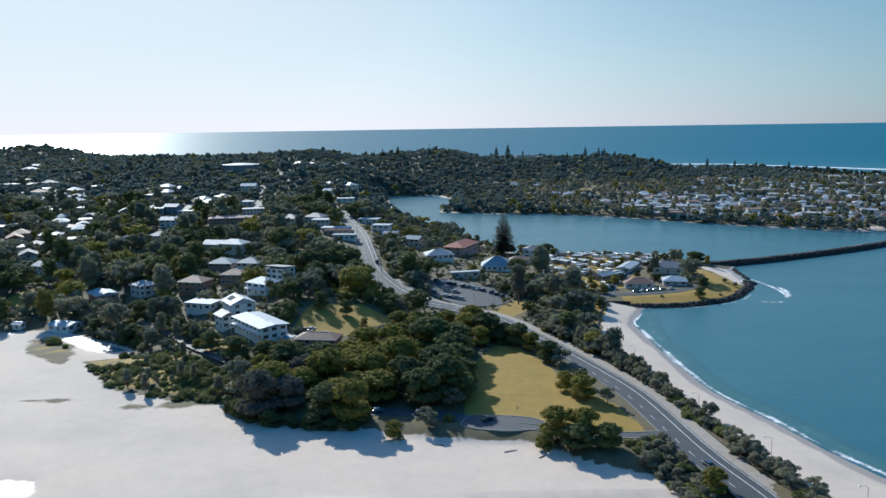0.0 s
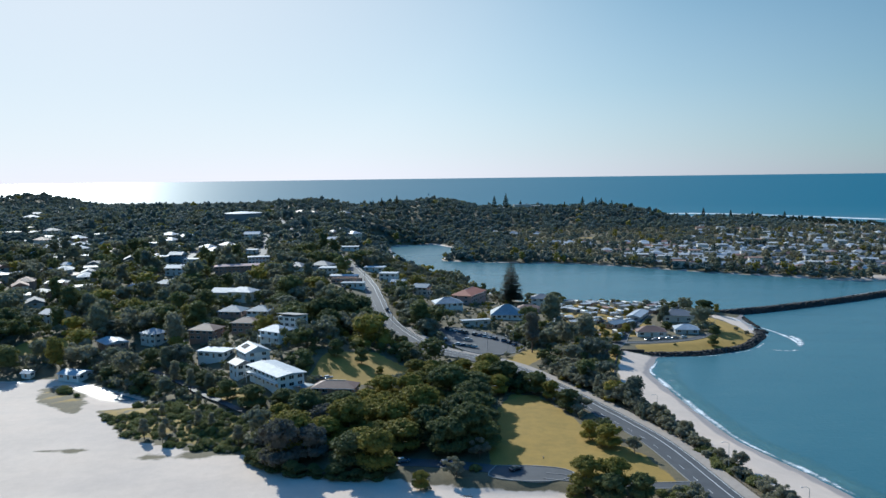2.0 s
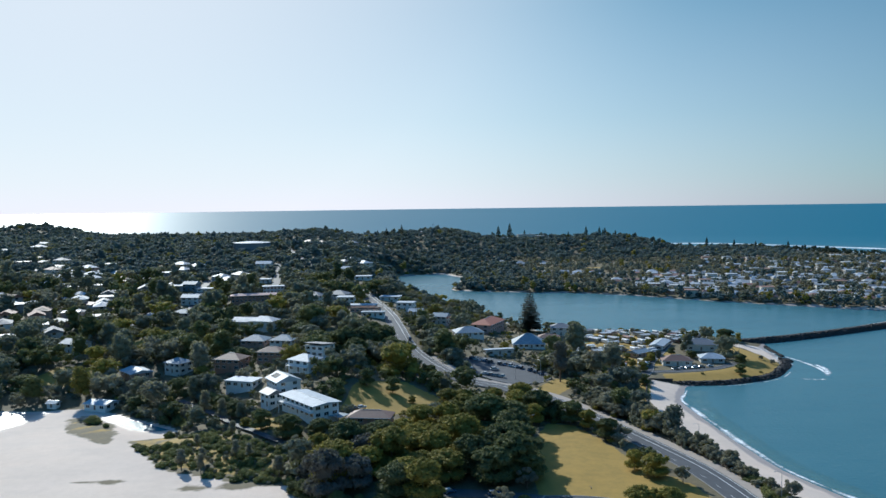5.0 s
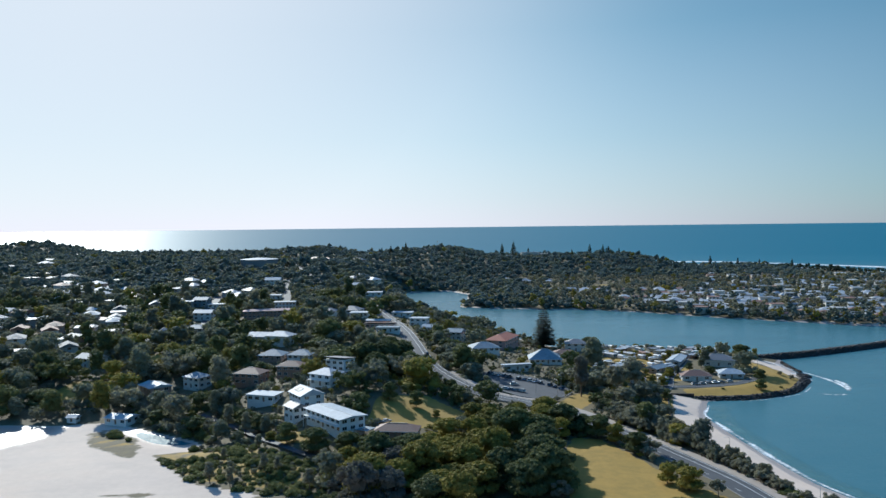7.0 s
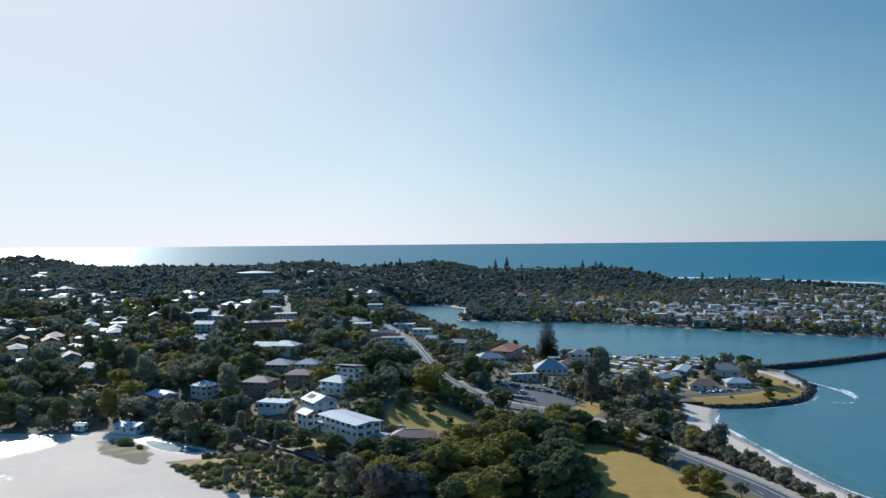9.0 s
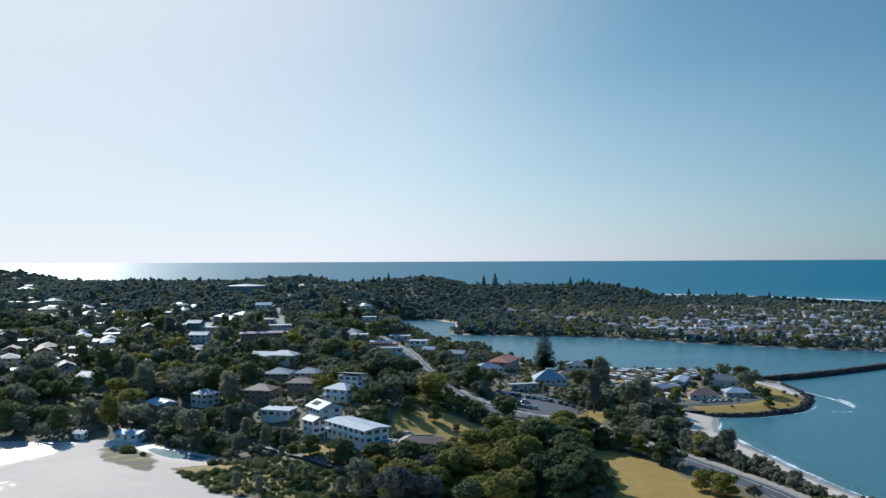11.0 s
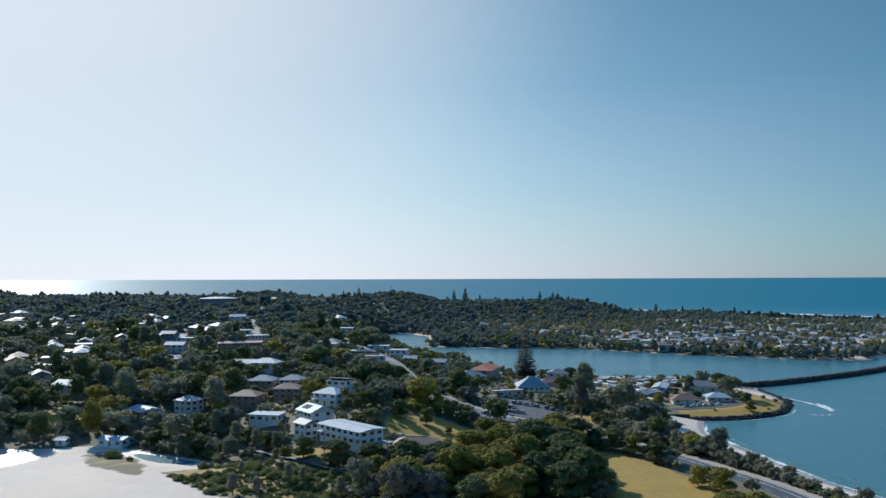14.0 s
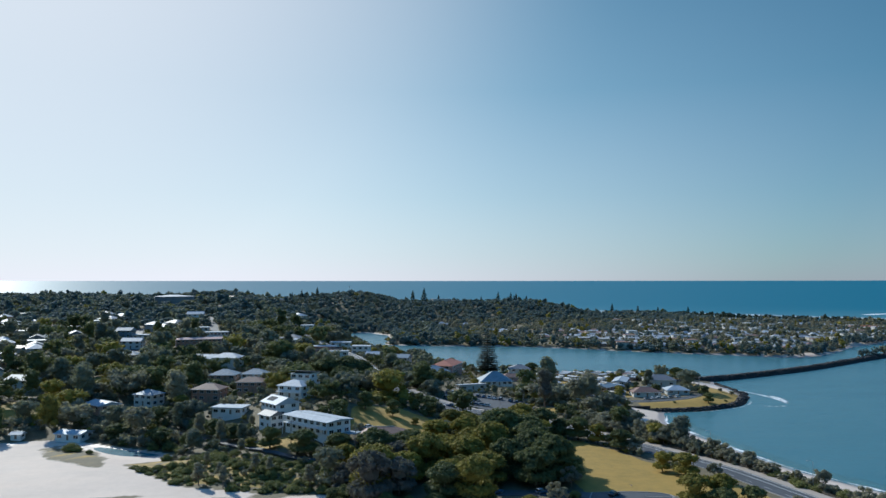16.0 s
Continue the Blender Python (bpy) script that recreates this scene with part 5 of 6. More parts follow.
# single trees and shrubs of the foreground
for x, y, s in ((5, 268, 1.25), (4, 284, 1.3), (0, 257, 1.15), (-2, 271, 1.25)):
    plant('fig', x, y, s)
for k, x, y, s in [("olive", -16, 227, 0.62), ("shore", -6, 233, 0.85), ("shore", -5, 231, 0.6), ("shore", 3, 246, 1.0), ("shrub", 1, 236.5, 0.8), ("bush", -14, 226, 0.7),
                   ("fig", 41, 298, 0.75), ("fig", 31, 321, 0.85), ("olive", 36, 311, 0.7), ("fig", 26, 329, 0.8), ("shore", 46, 296, 1.0), ("olive", 42, 263, 0.66), ("olive", 47, 255, 0.85), ("shore", 54, 248, 0.8), ("olive", 33, 221, 1.05), ("olive", 41, 220, 1.0), ("fig", 38, 214, 0.8),
                   ("olive", 29, 217, 0.6), ("fig", 47, 213, 0.62), ("olive", 68.5, 187, 0.7), ("bush", 58, 205, 0.9),
                   ("fig", -57, 353, 0.55), ("fig", -45, 350, 0.55), ("olive", -36, 341, 0.4), ("fig", -60, 300, 0.7), ("olive", -68, 302, 0.5), ("fig", 148, 436, 0.55), ("fig", 167, 512, 0.75),
                   ("fig", 74, 548, 0.9), ("olive", 80, 552, 0.7), ("fig", 60, 556, 0.7), ("olive", 18, 478, 0.6), ("fig", 24, 470, 0.45), ("olive", -14, 462, 0.6), ("shrub", -20, 384, 1.2), ("shrub", 22, 360, 1.3), ("fig", -28, 392, 0.55), ("olive", 12, 372, 0.35), ("fig", 53, 545, 0.3), ("fig", 33, 424, 0.55), ("olive", 41, 418, 0.75), ("cypress", 39, 397, 1.75), ("wattle", 47, 411, 1.0),
                   ("wattle", 127, 470, 0.8), ("shore", 152, 494, 0.95), ("olive", 100, 446, 0.55), ("olive", 88, 420, 0.6), ("shrub", 118, 412, 0.4), ("shrub", 152, 418, 0.4),
                   ("bush", 168, 440, 0.9), ("bush", 165, 448, 0.7), ("fig", 139, 413, 0.5), ("wattle", 132, 478, 1.0), ("fig", 172, 515, 0.6), ("olive", 168, 519, 0.5), ("fig", 77, 402, 0.55), ("fig", 80, 389, 0.55), ("fig", 118, 465, 0.4), ("wattle", 104, 445, 0.6), ("fig", 128, 456, 0.4), ("shrub", 297, 565, 0.6), ("shrub", 306, 570.5, 0.5), ("shrub", 318, 577.5, 0.7), ("shrub", 333, 586.5, 0.5), ("fig", -112, 334, 0.65), ("fig", -121, 345, 0.7), ("olive", -104, 318, 0.5), ("fig", -83, 299, 1.05), ("fig", -70, 297, 0.95), ("fig", -129, 353, 0.8), ("sheoak", -117, 330, 1.3), ("sheoak", -126, 338, 1.5), ("wattle", -138, 362, 1.35), ("wattle", -108, 327, 0.9), ("fig", -96, 310, 0.7), ("shrub", -177, 342, 1.25), ("shrub", -174.5, 340, 0.9), ("shrub", -168, 334, 0.6)]:
    plant(k, x, y, s)

# dark clump of figs between the houses and the hill road
for x, y, s in ((-66, 398, 1.1), (-57, 408, 1.25), (-63, 420, 1.3), (-50, 422, 1.15), (-74, 416, 1.2), (-54, 440, 1.2), (-68, 438, 1.2), (-80, 432, 1.1), (-62, 452, 1.1)):
    plant("fig", x, y, s, 0.8, "broad very dark fig tree between the houses and the hill road")

# bank between the footpath and the beach
rs = np.random.RandomState(15)
n = len(MAIN)
bank = []
for i, p in enumerate(MAIN):
    if p.y > 345 or p.y < 165:
        continue
    t = (MAIN[min(i + 1, n - 1)] - MAIN[i - 1]).normalized()
    side = Vector((t.y, -t.x))
    for _ in range(6):
        q = p + side * rs.uniform(9.7, 14.0 if p.y < 262 else 15.5 if p.y < 300 else 19) + t * rs.uniform(-1.5, 1.5)
        if any((q - b).length < 1.7 for b in bank) or ground_z(q.x, q.y) < 1.2:
            continue
        bank.append(q)
        if wobble(q.x, q.y, 34, 4) > 0.95 or rs.rand() < 0.06:
            continue
        if p.y > 262 or rs.rand() < 0.42:
            plant("shore", q.x, q.y, rs.uniform(0.5, 0.85) if p.y < 300 else rs.uniform(0.7, 1.05))
        else:
            plant("bush" if rs.rand() < 0.55 else "shrub", q.x, q.y, rs.uniform(0.75, 1.25), 0.3)
# scrub between the road and the creek
for _ in range(900):
    x, y = rs.uniform(40, 84), rs.uniform(165, 218)
    d = float(line_distance(MAIN, np.array([x]), np.array([y]))[0])
    if river_side(x, y) > 0 or not 6.2 < d < 17 or ground_z(x, y) < 0.6 or any((Vector((x, y)) - b).length < 2.0 for b in bank):
        continue
    if float(line_distance(EXIT, np.array([x]), np.array([y]))[0]) < 3.5:
        continue
    bank.append(Vector((x, y)))
    plant("bush" if rs.rand() < 0.7 else "shrub", x, y, rs.uniform(0.5, 1.05))
# marsh at the creek
MARSH = [(-150, 313), (-126, 280), (-98, 265), (-76, 260), (-72, 284), (-92, 298), (-112, 314), (-132, 322)]
MUD = [(-154, 316), (-140, 322), (-122, 308), (-120, 300), (-142, 304)]
marsh = scatter(rs, -155, -70, 255, 325, 2.0, 3000, lambda x, y: in_poly(MARSH)(x, y) * (in_poly(MUD)(x, y) < 0.5))
for x, y in marsh[:230]:
    u = rs.rand()
    if u < 0.075:
        plant("sheoak", x, y, rs.uniform(0.75, 1.2))
    elif u < 0.75:
        plant("shrub", x, y, rs.uniform(0.35, 1.1), 0.35)
    else:
        plant("bush", x, y, rs.uniform(0.3, 0.6), 0.3)
# edge of the creek, before the houses
edge = scatter(rs, -178, -128, 325, 372, 3.2, 500, lambda x, y: (clear_of(x, y) > -1) * (height(x, y) > 0.5) * (inside_distance(SHORE, x, y) < 16) * (inside_distance(SHORE, x, y) > 1))
for x, y in edge:
    plant("bush" if rs.rand() < 0.5 else "shrub", x, y, rs.uniform(0.6, 1.2))


# ---- Norfolk pines ----
def pine_meshes(seed, H, R, tiers, per, cards, tilt=0.4):
    """Straight bole with whorls of level, slightly upturned branches."""
    rs = np.random.RandomState(seed)
    bm = bmesh.new()
    tube(bm, (0, 0, -0.5), (0, 0, H * 0.97), 0.45, 0.06, 8)
    V, F, k = [], [], 0
    for i in range(tiers):
        t = i / (tiers - 1)
        z, r = H * (0.10 + 0.87 * t), R * (1 - t) ** 0.74 * rs.uniform(0.85, 1.08) + 0.35
        for j in range(per):
            a = j * 6.283 / per + i * 1.1 + rs.uniform(-0.2, 0.2)
            d = np.array([math.cos(a), math.sin(a), 0])
            side = np.array([-d[1], d[0], 0])
            L = r * rs.uniform(0.8, 1.08)
            if i % 2 == 0 and H > 20:
                tube(bm, (0, 0, z), tuple(d * L * 0.8 + (0, 0, z + L * 0.05)), 0.09, 0.03, 4)
            for q in range(cards):
                f = (q + 0.6) / cards
                c = d * L * f + (0, 0, z + L * (0.10 * f * f - 0.08 * f) + rs.uniform(-0.1, 0.1))
                w, l = (0.45 + 0.27 * L) * (1.15 - 0.6 * f), L / cards * 0.75
                up = rs.uniform(-tilt, tilt)
                V += [c - d * l, c - side * w + (0, 0, up - 0.15), c + d * l + (0, 0, 0.12), c + side * w + (0, 0, -up - 0.15)]
                F += [(k, k + 1, k + 2), (k, k + 2, k + 3)]
                k += 4
    tm = bpy.data.meshes.new("trunk")
    bm.to_mesh(tm)
    bm.free()
    tm.materials.append(M_BARK)
    return tm, mesh_from("crown", V, F, M_PINE)


def plant_pine(meshes, x, y, s, label, top=None):
    e = tagged(new("norfolk_pine"), label, "tree", "Norfolk pines")
    e.matrix_basis = Matrix.LocRotScale((x, y, ground_z(x, y) - 0.3), Euler((0, 0, x)), (s, s, s))
    part("trunk", meshes[0], None, e)
    part("crown", meshes[1], None, e)


BIG_PINE, SMALL_PINE = pine_meshes(3, 32.5, 10.6, 22, 15, 7, 0.3), pine_meshes(4, 24, 5.2, 16, 7, 3, 1.3)
plant_pine(BIG_PINE, 44, 559, 1.0, "tall dark Norfolk pine with level branches by the bay")
for x, y, s in ((131, 1548, 1.0), (108, 1546, 0.85), (288, 1570, 0.75), (316, 1575, 0.7), (327, 1575, 0.65), (322, 1572, 0.55), (-108, 1440, 0.6), (-80, 1440, 0.7), (-125, 1450, 0.5), (160, 1545, 0.6),
                (530, 1560, 0.7), (570, 1520, 0.6), (600, 1490, 0.55), (250, 1560, 0.5), (345, 1560, 0.5), (640, 1440, 0.6), (450, 800, 0.5), (300, 860, 0.6)):
    plant_pine(SMALL_PINE, x, y, s * (1.45 if y > 1400 else 1), "distant narrow Norfolk pine above the other trees")

# ---- woods ----
def low_tree(seed, R, H, n, cards, size):
    rs = np.random.RandomState(seed)
    if seed % 5 == 1:
        lobes = lobes_tall(rs, n + 2, R * 0.8, H * 1.25)
    elif seed % 5 == 3:
        lobes = lobes_open(rs, n + 5, R * 1.1, H * 1.05) + [(0, 0, H * 0.45, R * 0.6)]
    else:
        lobes = lobes_round(rs, n, R * rs.uniform(0.85, 1.15), H * rs.uniform(0.85, 1.2), 0.12)
    return crown(rs, lobes, cards, size, core=0.8 if cards > 100 else 0.95)


def woods(name, label, pts, protos, rs, smin, smax, mat, sink=0.5):
    """Many trees that nobody could count, as one mesh."""
    V, F, T, k = [], [], [], 0
    for x, y in pts:
        v, f = protos[rs.randint(len(protos))]
        s, a = rs.uniform(smin, smax), rs.uniform(0, 6.28)
        c, q = math.cos(a) * s, math.sin(a) * s
        w = np.empty_like(v)
        w[:, 0], w[:, 1], w[:, 2] = v[:, 0] * c - v[:, 1] * q + x, v[:, 0] * q + v[:, 1] * c + y, v[:, 2] * s * rs.uniform(0.8, 1.2) + ground_z(x, y) - sink
        V.append(w)
        F.append(f + k)
        T.append(np.full(len(v), rs.uniform(0, 1), np.float32))
        k += len(v)
    me = mesh_from(name, np.concatenate(V), np.concatenate(F), mat)
    me.attributes.new("tree", "FLOAT", "POINT").data.foreach_set("value", np.concatenate(T))
    return tagged(new(name, me), label, "woodland", kind="stuff")


CLOSE = [low_tree(140 + i, 4.2, 6.6, 14, 1050, 0.27) for i in range(6)]
MID = [low_tree(100 + i, 4.2, 6.8, 9, 300, 0.45) for i in range(6)]
FAR = [low_tree(120 + i, 4.8, 8.0, 5, 60, 0.95) for i in range(5)]
HEAD = [low_tree(160 + i, 5.0, 6.4, 5, 54, 1.0) for i in range(5)]


def suburb(x, y):
    """Share of ground that trees cover."""
    t = np.full(np.shape(x), 0.95)
    t = np.where((x > 140) & (y > 640) & (y < 1330), 0.8, t)
    t = np.where((x > 44) & (x <= 95) & (y > 372) & (y <= 440), 0.4, t)
    t = np.where((x > 60) & (x < 200) & (y > 400) & (y < 620), 0.12, t)
    return t


rs = np.random.RandomState(9)


def mixed(name, label, pts, protos, smin, smax, shares, mats=(M_WOOD, M_FIG2, M_SHE)):
    """Splits points over several leaf colours, in patches."""
    u = np.array([0.5 + 0.5 * float(wobble(x, y, 60, 21)) for x, y in pts]) * 0.6 + rs.uniform(0, 0.4, len(pts))
    cut = np.quantile(u, np.cumsum(shares)[:-1])
    k = np.searchsorted(cut, u)
    for i, m in enumerate(mats):
        sel = [p for p, q in zip(pts, k) if q == i]
        if sel:
            woods(name, label[i], sel, protos, rs, smin, smax, m)


def in_view(x, y):
    return (x > -0.66 * y - 30) * (x < 0.72 * y + 10)


def hillside(x, y):
    return suburb(x, y) * in_view(x, y) * (in_poly(WOOD)(x, y) < 0.5) * (in_poly(MARSH)(x, y) < 0.5) * (height(x, y) > 1.2)


for p in MAIN:
    if 396 < p.y < 540:
        SIGHT.append((p.x, p.y, 8, 30))


def unseen(x, y, share=1.0):
    """1 where a tall tree hides no house that stands clear."""
    ok = np.ones(np.shape(x))
    for bx, by, w, reach in SIGHT:
        q = math.hypot(bx + 35, by)
        ux, uy = -(bx + 35) / q, -by / q
        along, across = (x - bx) * ux + (y - by) * uy, np.abs((x - bx) * uy - (y - by) * ux)
        ok = np.where((along > 0) & (along < reach * share) & (across < w * 0.5 + 3), 0, ok)
    return ok


KINDS_OF = ("dense dark green trees over the hillside and between houses", "olive green trees among the hillside houses", "grey-green trees among the hillside houses", "deep green broad-crowned trees on the hillside")
HILL_LEAVES = (M_WOOD, M_FIG2, M_SHE, M_FIG)
big = scatter(rs, -480, 190, 262, 720, 11.0, 14000, lambda x, y: hillside(x, y) * 0.9 * (clear_of(x, y) > 5.0) * unseen(x, y))
low = [p for p in big if p[1] > 520 and inside_distance(SHORE, np.array([p[0]]), np.array([p[1]]))[0] < 75]
mixed("bay_trees", KINDS_OF, low, MID, 0.6, 1.05, (0.6, 0.12, 0.28))
big = [p for p in big if p not in low]
mixed("hillside_trees", KINDS_OF, [p for p in big if p[1] < 345], CLOSE, 1.0, 1.7, (0.40, 0.10, 0.14, 0.36), HILL_LEAVES)
mixed("hillside_trees", KINDS_OF, [p for p in big if 345 <= p[1] < 500], CLOSE, 1.3, 2.4, (0.38, 0.09, 0.13, 0.40), HILL_LEAVES)
mixed("hillside_trees", KINDS_OF, [p for p in big if p[1] >= 500], MID, 1.3, 2.4, (0.42, 0.08, 0.18, 0.32), HILL_LEAVES)
small = scatter(rs, -480, 190, 262, 720, 5.4, 26000, lambda x, y: hillside(x, y) * (clear_of(x, y) > 2.2) * unseen(x, y, 0.45), big)
mixed("hillside_trees", KINDS_OF, small, MID, 0.45, 0.95, (0.40, 0.12, 0.18, 0.30), HILL_LEAVES)
garden = scatter(rs, -420, 190, 262, 700, 3.4, 16000, lambda x, y: suburb(x, y) * 0.6 * in_view(x, y) * (clear_of(x, y) > -40) * (clear_of(x, y) < 2.0) * (house_gap(x, y) > 0.3) * (hard_gap(x, y) > 1.2) * (height(x, y) > 1.5))
mixed("garden_shrubs", ("low green garden shrubs round the houses", "yellowish garden shrubs round the houses", "grey-green garden shrubs round the houses"), garden, FAR, 0.2, 0.42, (0.4, 0.3, 0.3))
# the first leaf colour of the far woods carries painted-in distance haze
FAR_OF = ("distant woods behind the bay, blue haze tinted into their green", "distant olive woods behind the bay", "distant grey-green woods behind the bay")
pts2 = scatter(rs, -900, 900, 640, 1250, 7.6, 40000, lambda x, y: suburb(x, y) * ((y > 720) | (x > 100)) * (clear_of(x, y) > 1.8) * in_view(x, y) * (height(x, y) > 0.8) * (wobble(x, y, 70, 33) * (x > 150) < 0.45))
mixed("far_trees", FAR_OF, [p for p in pts2 if p[0] > 100], FAR, 0.5, 1.1, (0.34, 0.08, 0.58), (M_HEAD_HAZE, M_FIG2, M_SHE))
mixed("far_trees", FAR_OF, [p for p in pts2 if p[0] <= 100], HEAD, 0.6, 1.5, (0.68, 0.04, 0.28), (M_HEAD_HAZE, M_FIG2, M_WOOD))
belt = scatter(rs, 0, 600, 640, 900, 5.5, 6000, lambda x, y: (inside_distance(SHORE, x, y) > 3) * (inside_distance(SHORE, x, y) < 24) * ((wobble(x, y, 60, 14) > -0.45) | (x < 190)))
mixed("bay_shore_trees", ("dark trees along the bay's far shore", "olive trees along the bay's far shore", "grey-green trees along the bay's far shore"), belt, FAR, 0.6, 1.15, (0.45, 0.15, 0.4), (M_HEAD_HAZE, M_FIG2, M_WOOD))
pts3 = scatter(rs, -1350, 620, 1250, 2100, 9.6, 40000, lambda x, y: suburb(x, y) * (clear_of(x, y) > 5) * in_view(x, y) * unseen(x, y) * ((y < 1620) | (x < -450)) * ((y < 1580) | (x < 400)))
mixed("headland_woods", ("distant dark woods on the headland", "distant olive woods on the headland", "distant dull green woods on the headland"), pts3, HEAD, 0.85, 1.6, (0.80, 0.03, 0.17), (M_HEAD_HAZE, M_FIG2, M_WOOD))
coast = scatter(rs, 420, 1000, 1000, 1720, 7.5, 9000, lambda x, y: (inside_distance(SHORE, x, y) > 16) * (inside_distance(SHORE, x, y) < 62) * in_view(x, y) * (y < 1540))
woods("coast_trees", "dark strip of pines along the ocean beach", coast, FAR, rs, 0.7, 1.15, M_PINE)

# ---- sea walls, rocks, foam ----
def rock_proto(rs):
    v = np.array([(a, b, c) for a in (-1, 1) for b in (-1, 1) for c in (-1, 1)], float) * rs.uniform(0.55, 1.0, (8, 3))
    f = np.array([(0, 1, 3), (0, 3, 2), (4, 6, 7), (4, 7, 5), (0, 4, 5), (0, 5, 1), (2, 3, 7), (2, 7, 6), (0, 2, 6), (0, 6, 4), (1, 5, 7), (1, 7, 3)])
    q, _ = np.linalg.qr(rs.normal(size=(3, 3)))
    return v @ q, f


def rock_bank(name, label, pts, top, run, seed, crest=1.6):
    """A rubble bank along a line: rocks from the water's edge (the line) up to its crest on the land side (left of the line)."""
    rs = np.random.RandomState(seed)
    line = spline(pts, 1.0)
    protos = [rock_proto(rs) for _ in range(12)]
    V, F, k = [], [], 0
    n = len(line)
    for i, p in enumerate(line):
        t = (line[min(i + 1, n - 1)] - line[max(i - 1, 0)]).normalized()
        left = Vector((-t.y, t.x))
        for _ in range(9):
            u = rs.uniform(-0.25, 1.0)
            s = rs.uniform(0.3, 0.68)
            off = u * run + (rs.uniform(0, crest) if u > 0.9 else 0)
            c = p + left * off + t * rs.uniform(-0.5, 0.5)
            z = np.clip(u, -0.2, 1) * top - 0.25
            v, f = protos[rs.randint(12)]
            V.append(v * s * (1.1, 1.1, 0.8) + (c.x, c.y, z))
            F.append(f + k)
            k += 8
    e = tagged(new(name), label, "sea wall", kind="structure")
    st = part("stones", mesh_from("stones", np.concatenate(V), np.concatenate(F), M_ROCK), None, e)
    tagged(st, "", "", "", "stuff")
    bm = bmesh.new()
    rows = []
    for i, p in enumerate(line):
        t = (line[min(i + 1, n - 1)] - line[max(i - 1, 0)]).normalized()
        left = Vector((-t.y, t.x))
        rows.append([bm.verts.new((*(p + left * o), z)) for o, z in ((-1.5, -1.2), (run, top - 0.35), (run + crest, top - 0.3), (run + crest + 2.0, top - 2.2))])
    for a, b in zip(rows, rows[1:]):
        for j in range(3):
            bm.faces.new((a[j], b[j], b[j + 1], a[j + 1]))
    bmesh.ops.recalc_face_normals(bm, faces=bm.faces)
    part("core", bm, M_ROCK, e)


rock_bank("sea_wall", "dark rubble sea wall round the grassy point", [(99, 395), (115, 395), (131, 397), (156, 409), (172, 429), (180, 442), (182, 451)], 1.8, 3.6, 41)
rock_bank("breakwater", "long dark rubble training wall into the river mouth", [(166, 494), (176, 505), (195, 511), (230, 525), (300, 560), (346, 588), (443, 650), (558, 724)], 3.4, 4.6, 42, 2.5)
rock_bank("rock_spur", "dark rocks off the tip of the point", [(178, 446), (184, 449), (186, 455), (182, 460)], 1.3, 2.5, 43, 0.5)
rock_bank("rock_spur", "low line of dark rocks beside the small beach", [(189, 500), (187, 488), (186, 476), (185, 466)], 0.9, 1.4, 44, 0.3)

bm = bmesh.new()
wall = [Vector(p) for p in ((69, 340), (71, 350), (75, 366), (80, 384), (86, 401), (98, 399))]
for a, b in zip(wall, wall[1:]):
    t = (b - a).normalized()
    s = Vector((t.y, -t.x)) * 0.35
    q = [bm.verts.new((*p, z)) for z in (-1, 3.0) for p in (a - s, b - s, b + s, a + s)]
    for f in ((0, 1, 5, 4), (1, 2, 6, 5), (2, 3, 7, 6), (3, 0, 4, 7), (4, 5, 6, 7)):
        bm.faces.new([q[i] for i in f])
bmesh.ops.recalc_face_normals(bm, faces=bm.faces)
tagged(part("retaining_wall", bm, M_ROCK), "dark stone retaining wall at the head of the beach", "wall", kind="structure")


def foam(name, label, pts, width, strength, seed, z=0.07, step=1.5, ragged=0.5, mat=M_FOAM):
    """Broken white water along a line: dense on the line, thinning to both sides."""
    rs = np.random.RandomState(seed)
    line = spline(pts, step)
    n = len(line)
    V, Z = [], []
    cols = (-1, -0.5, 0, 0.5, 1)
    w = np.convolve(rs.uniform(1 - ragged, 1 + ragged, n + 6), np.ones(7) / 7, mode="valid") * width
    s = np.convolve(rs.uniform(0.4, 1.3, n + 4), np.ones(5) / 5, mode="valid")
    for i, p in enumerate(line):
        t = (line[min(i + 1, n - 1)] - line[max(i - 1, 0)]).normalized()
        side = Vector((t.y, -t.x))
        ends = min(1, i / 4, (n - 1 - i) / 4)
        for c in cols:
            q = p + side * c * w[i] * 0.5
            V.append((q.x, q.y, max(z, float(ground_z(q.x, q.y)) + 0.05 if z < 0.2 else z)))
            Z.append((1 - abs(c) ** 1.5) * s[i] * strength * ends)
    k = len(cols)
    F = [(i * k + j, i * k + j + 1, (i + 1) * k + j + 1, (i + 1) * k + j) for i in range(n - 1) for j in range(k - 1)]
    me = mesh_from(name, V, F, mat, True)
    col = np.repeat(np.array(Z, np.float32)[:, None], 4, 1)
    me.color_attributes.new("zone", "FLOAT_COLOR", "POINT").data.foreach_set("color", col.ravel())
    return tagged(new(name, me), label, "sea foam", kind="stuff")


foam("shore_foam", "thin white wash along the beach", [(124, 188), (113, 213.5), (106.8, 236), (97, 266), (93.6, 299), (93, 320), (92, 342), (92.5, 358)], 4.6, 0.8, 1, 0.09, 1.5, 0.8)
foam("shore_foam", "curl of wash at the head of the beach", [(92, 352), (92, 366), (97.5, 378), (103, 390)], 3.0, 0.9, 2, 0.09, 1.5, 0.9)
foam("shore_foam", "small breaker near the head of the beach", [(91, 350), (96, 348.5), (103, 347)], 2.6, 1.0, 3, 0.09)
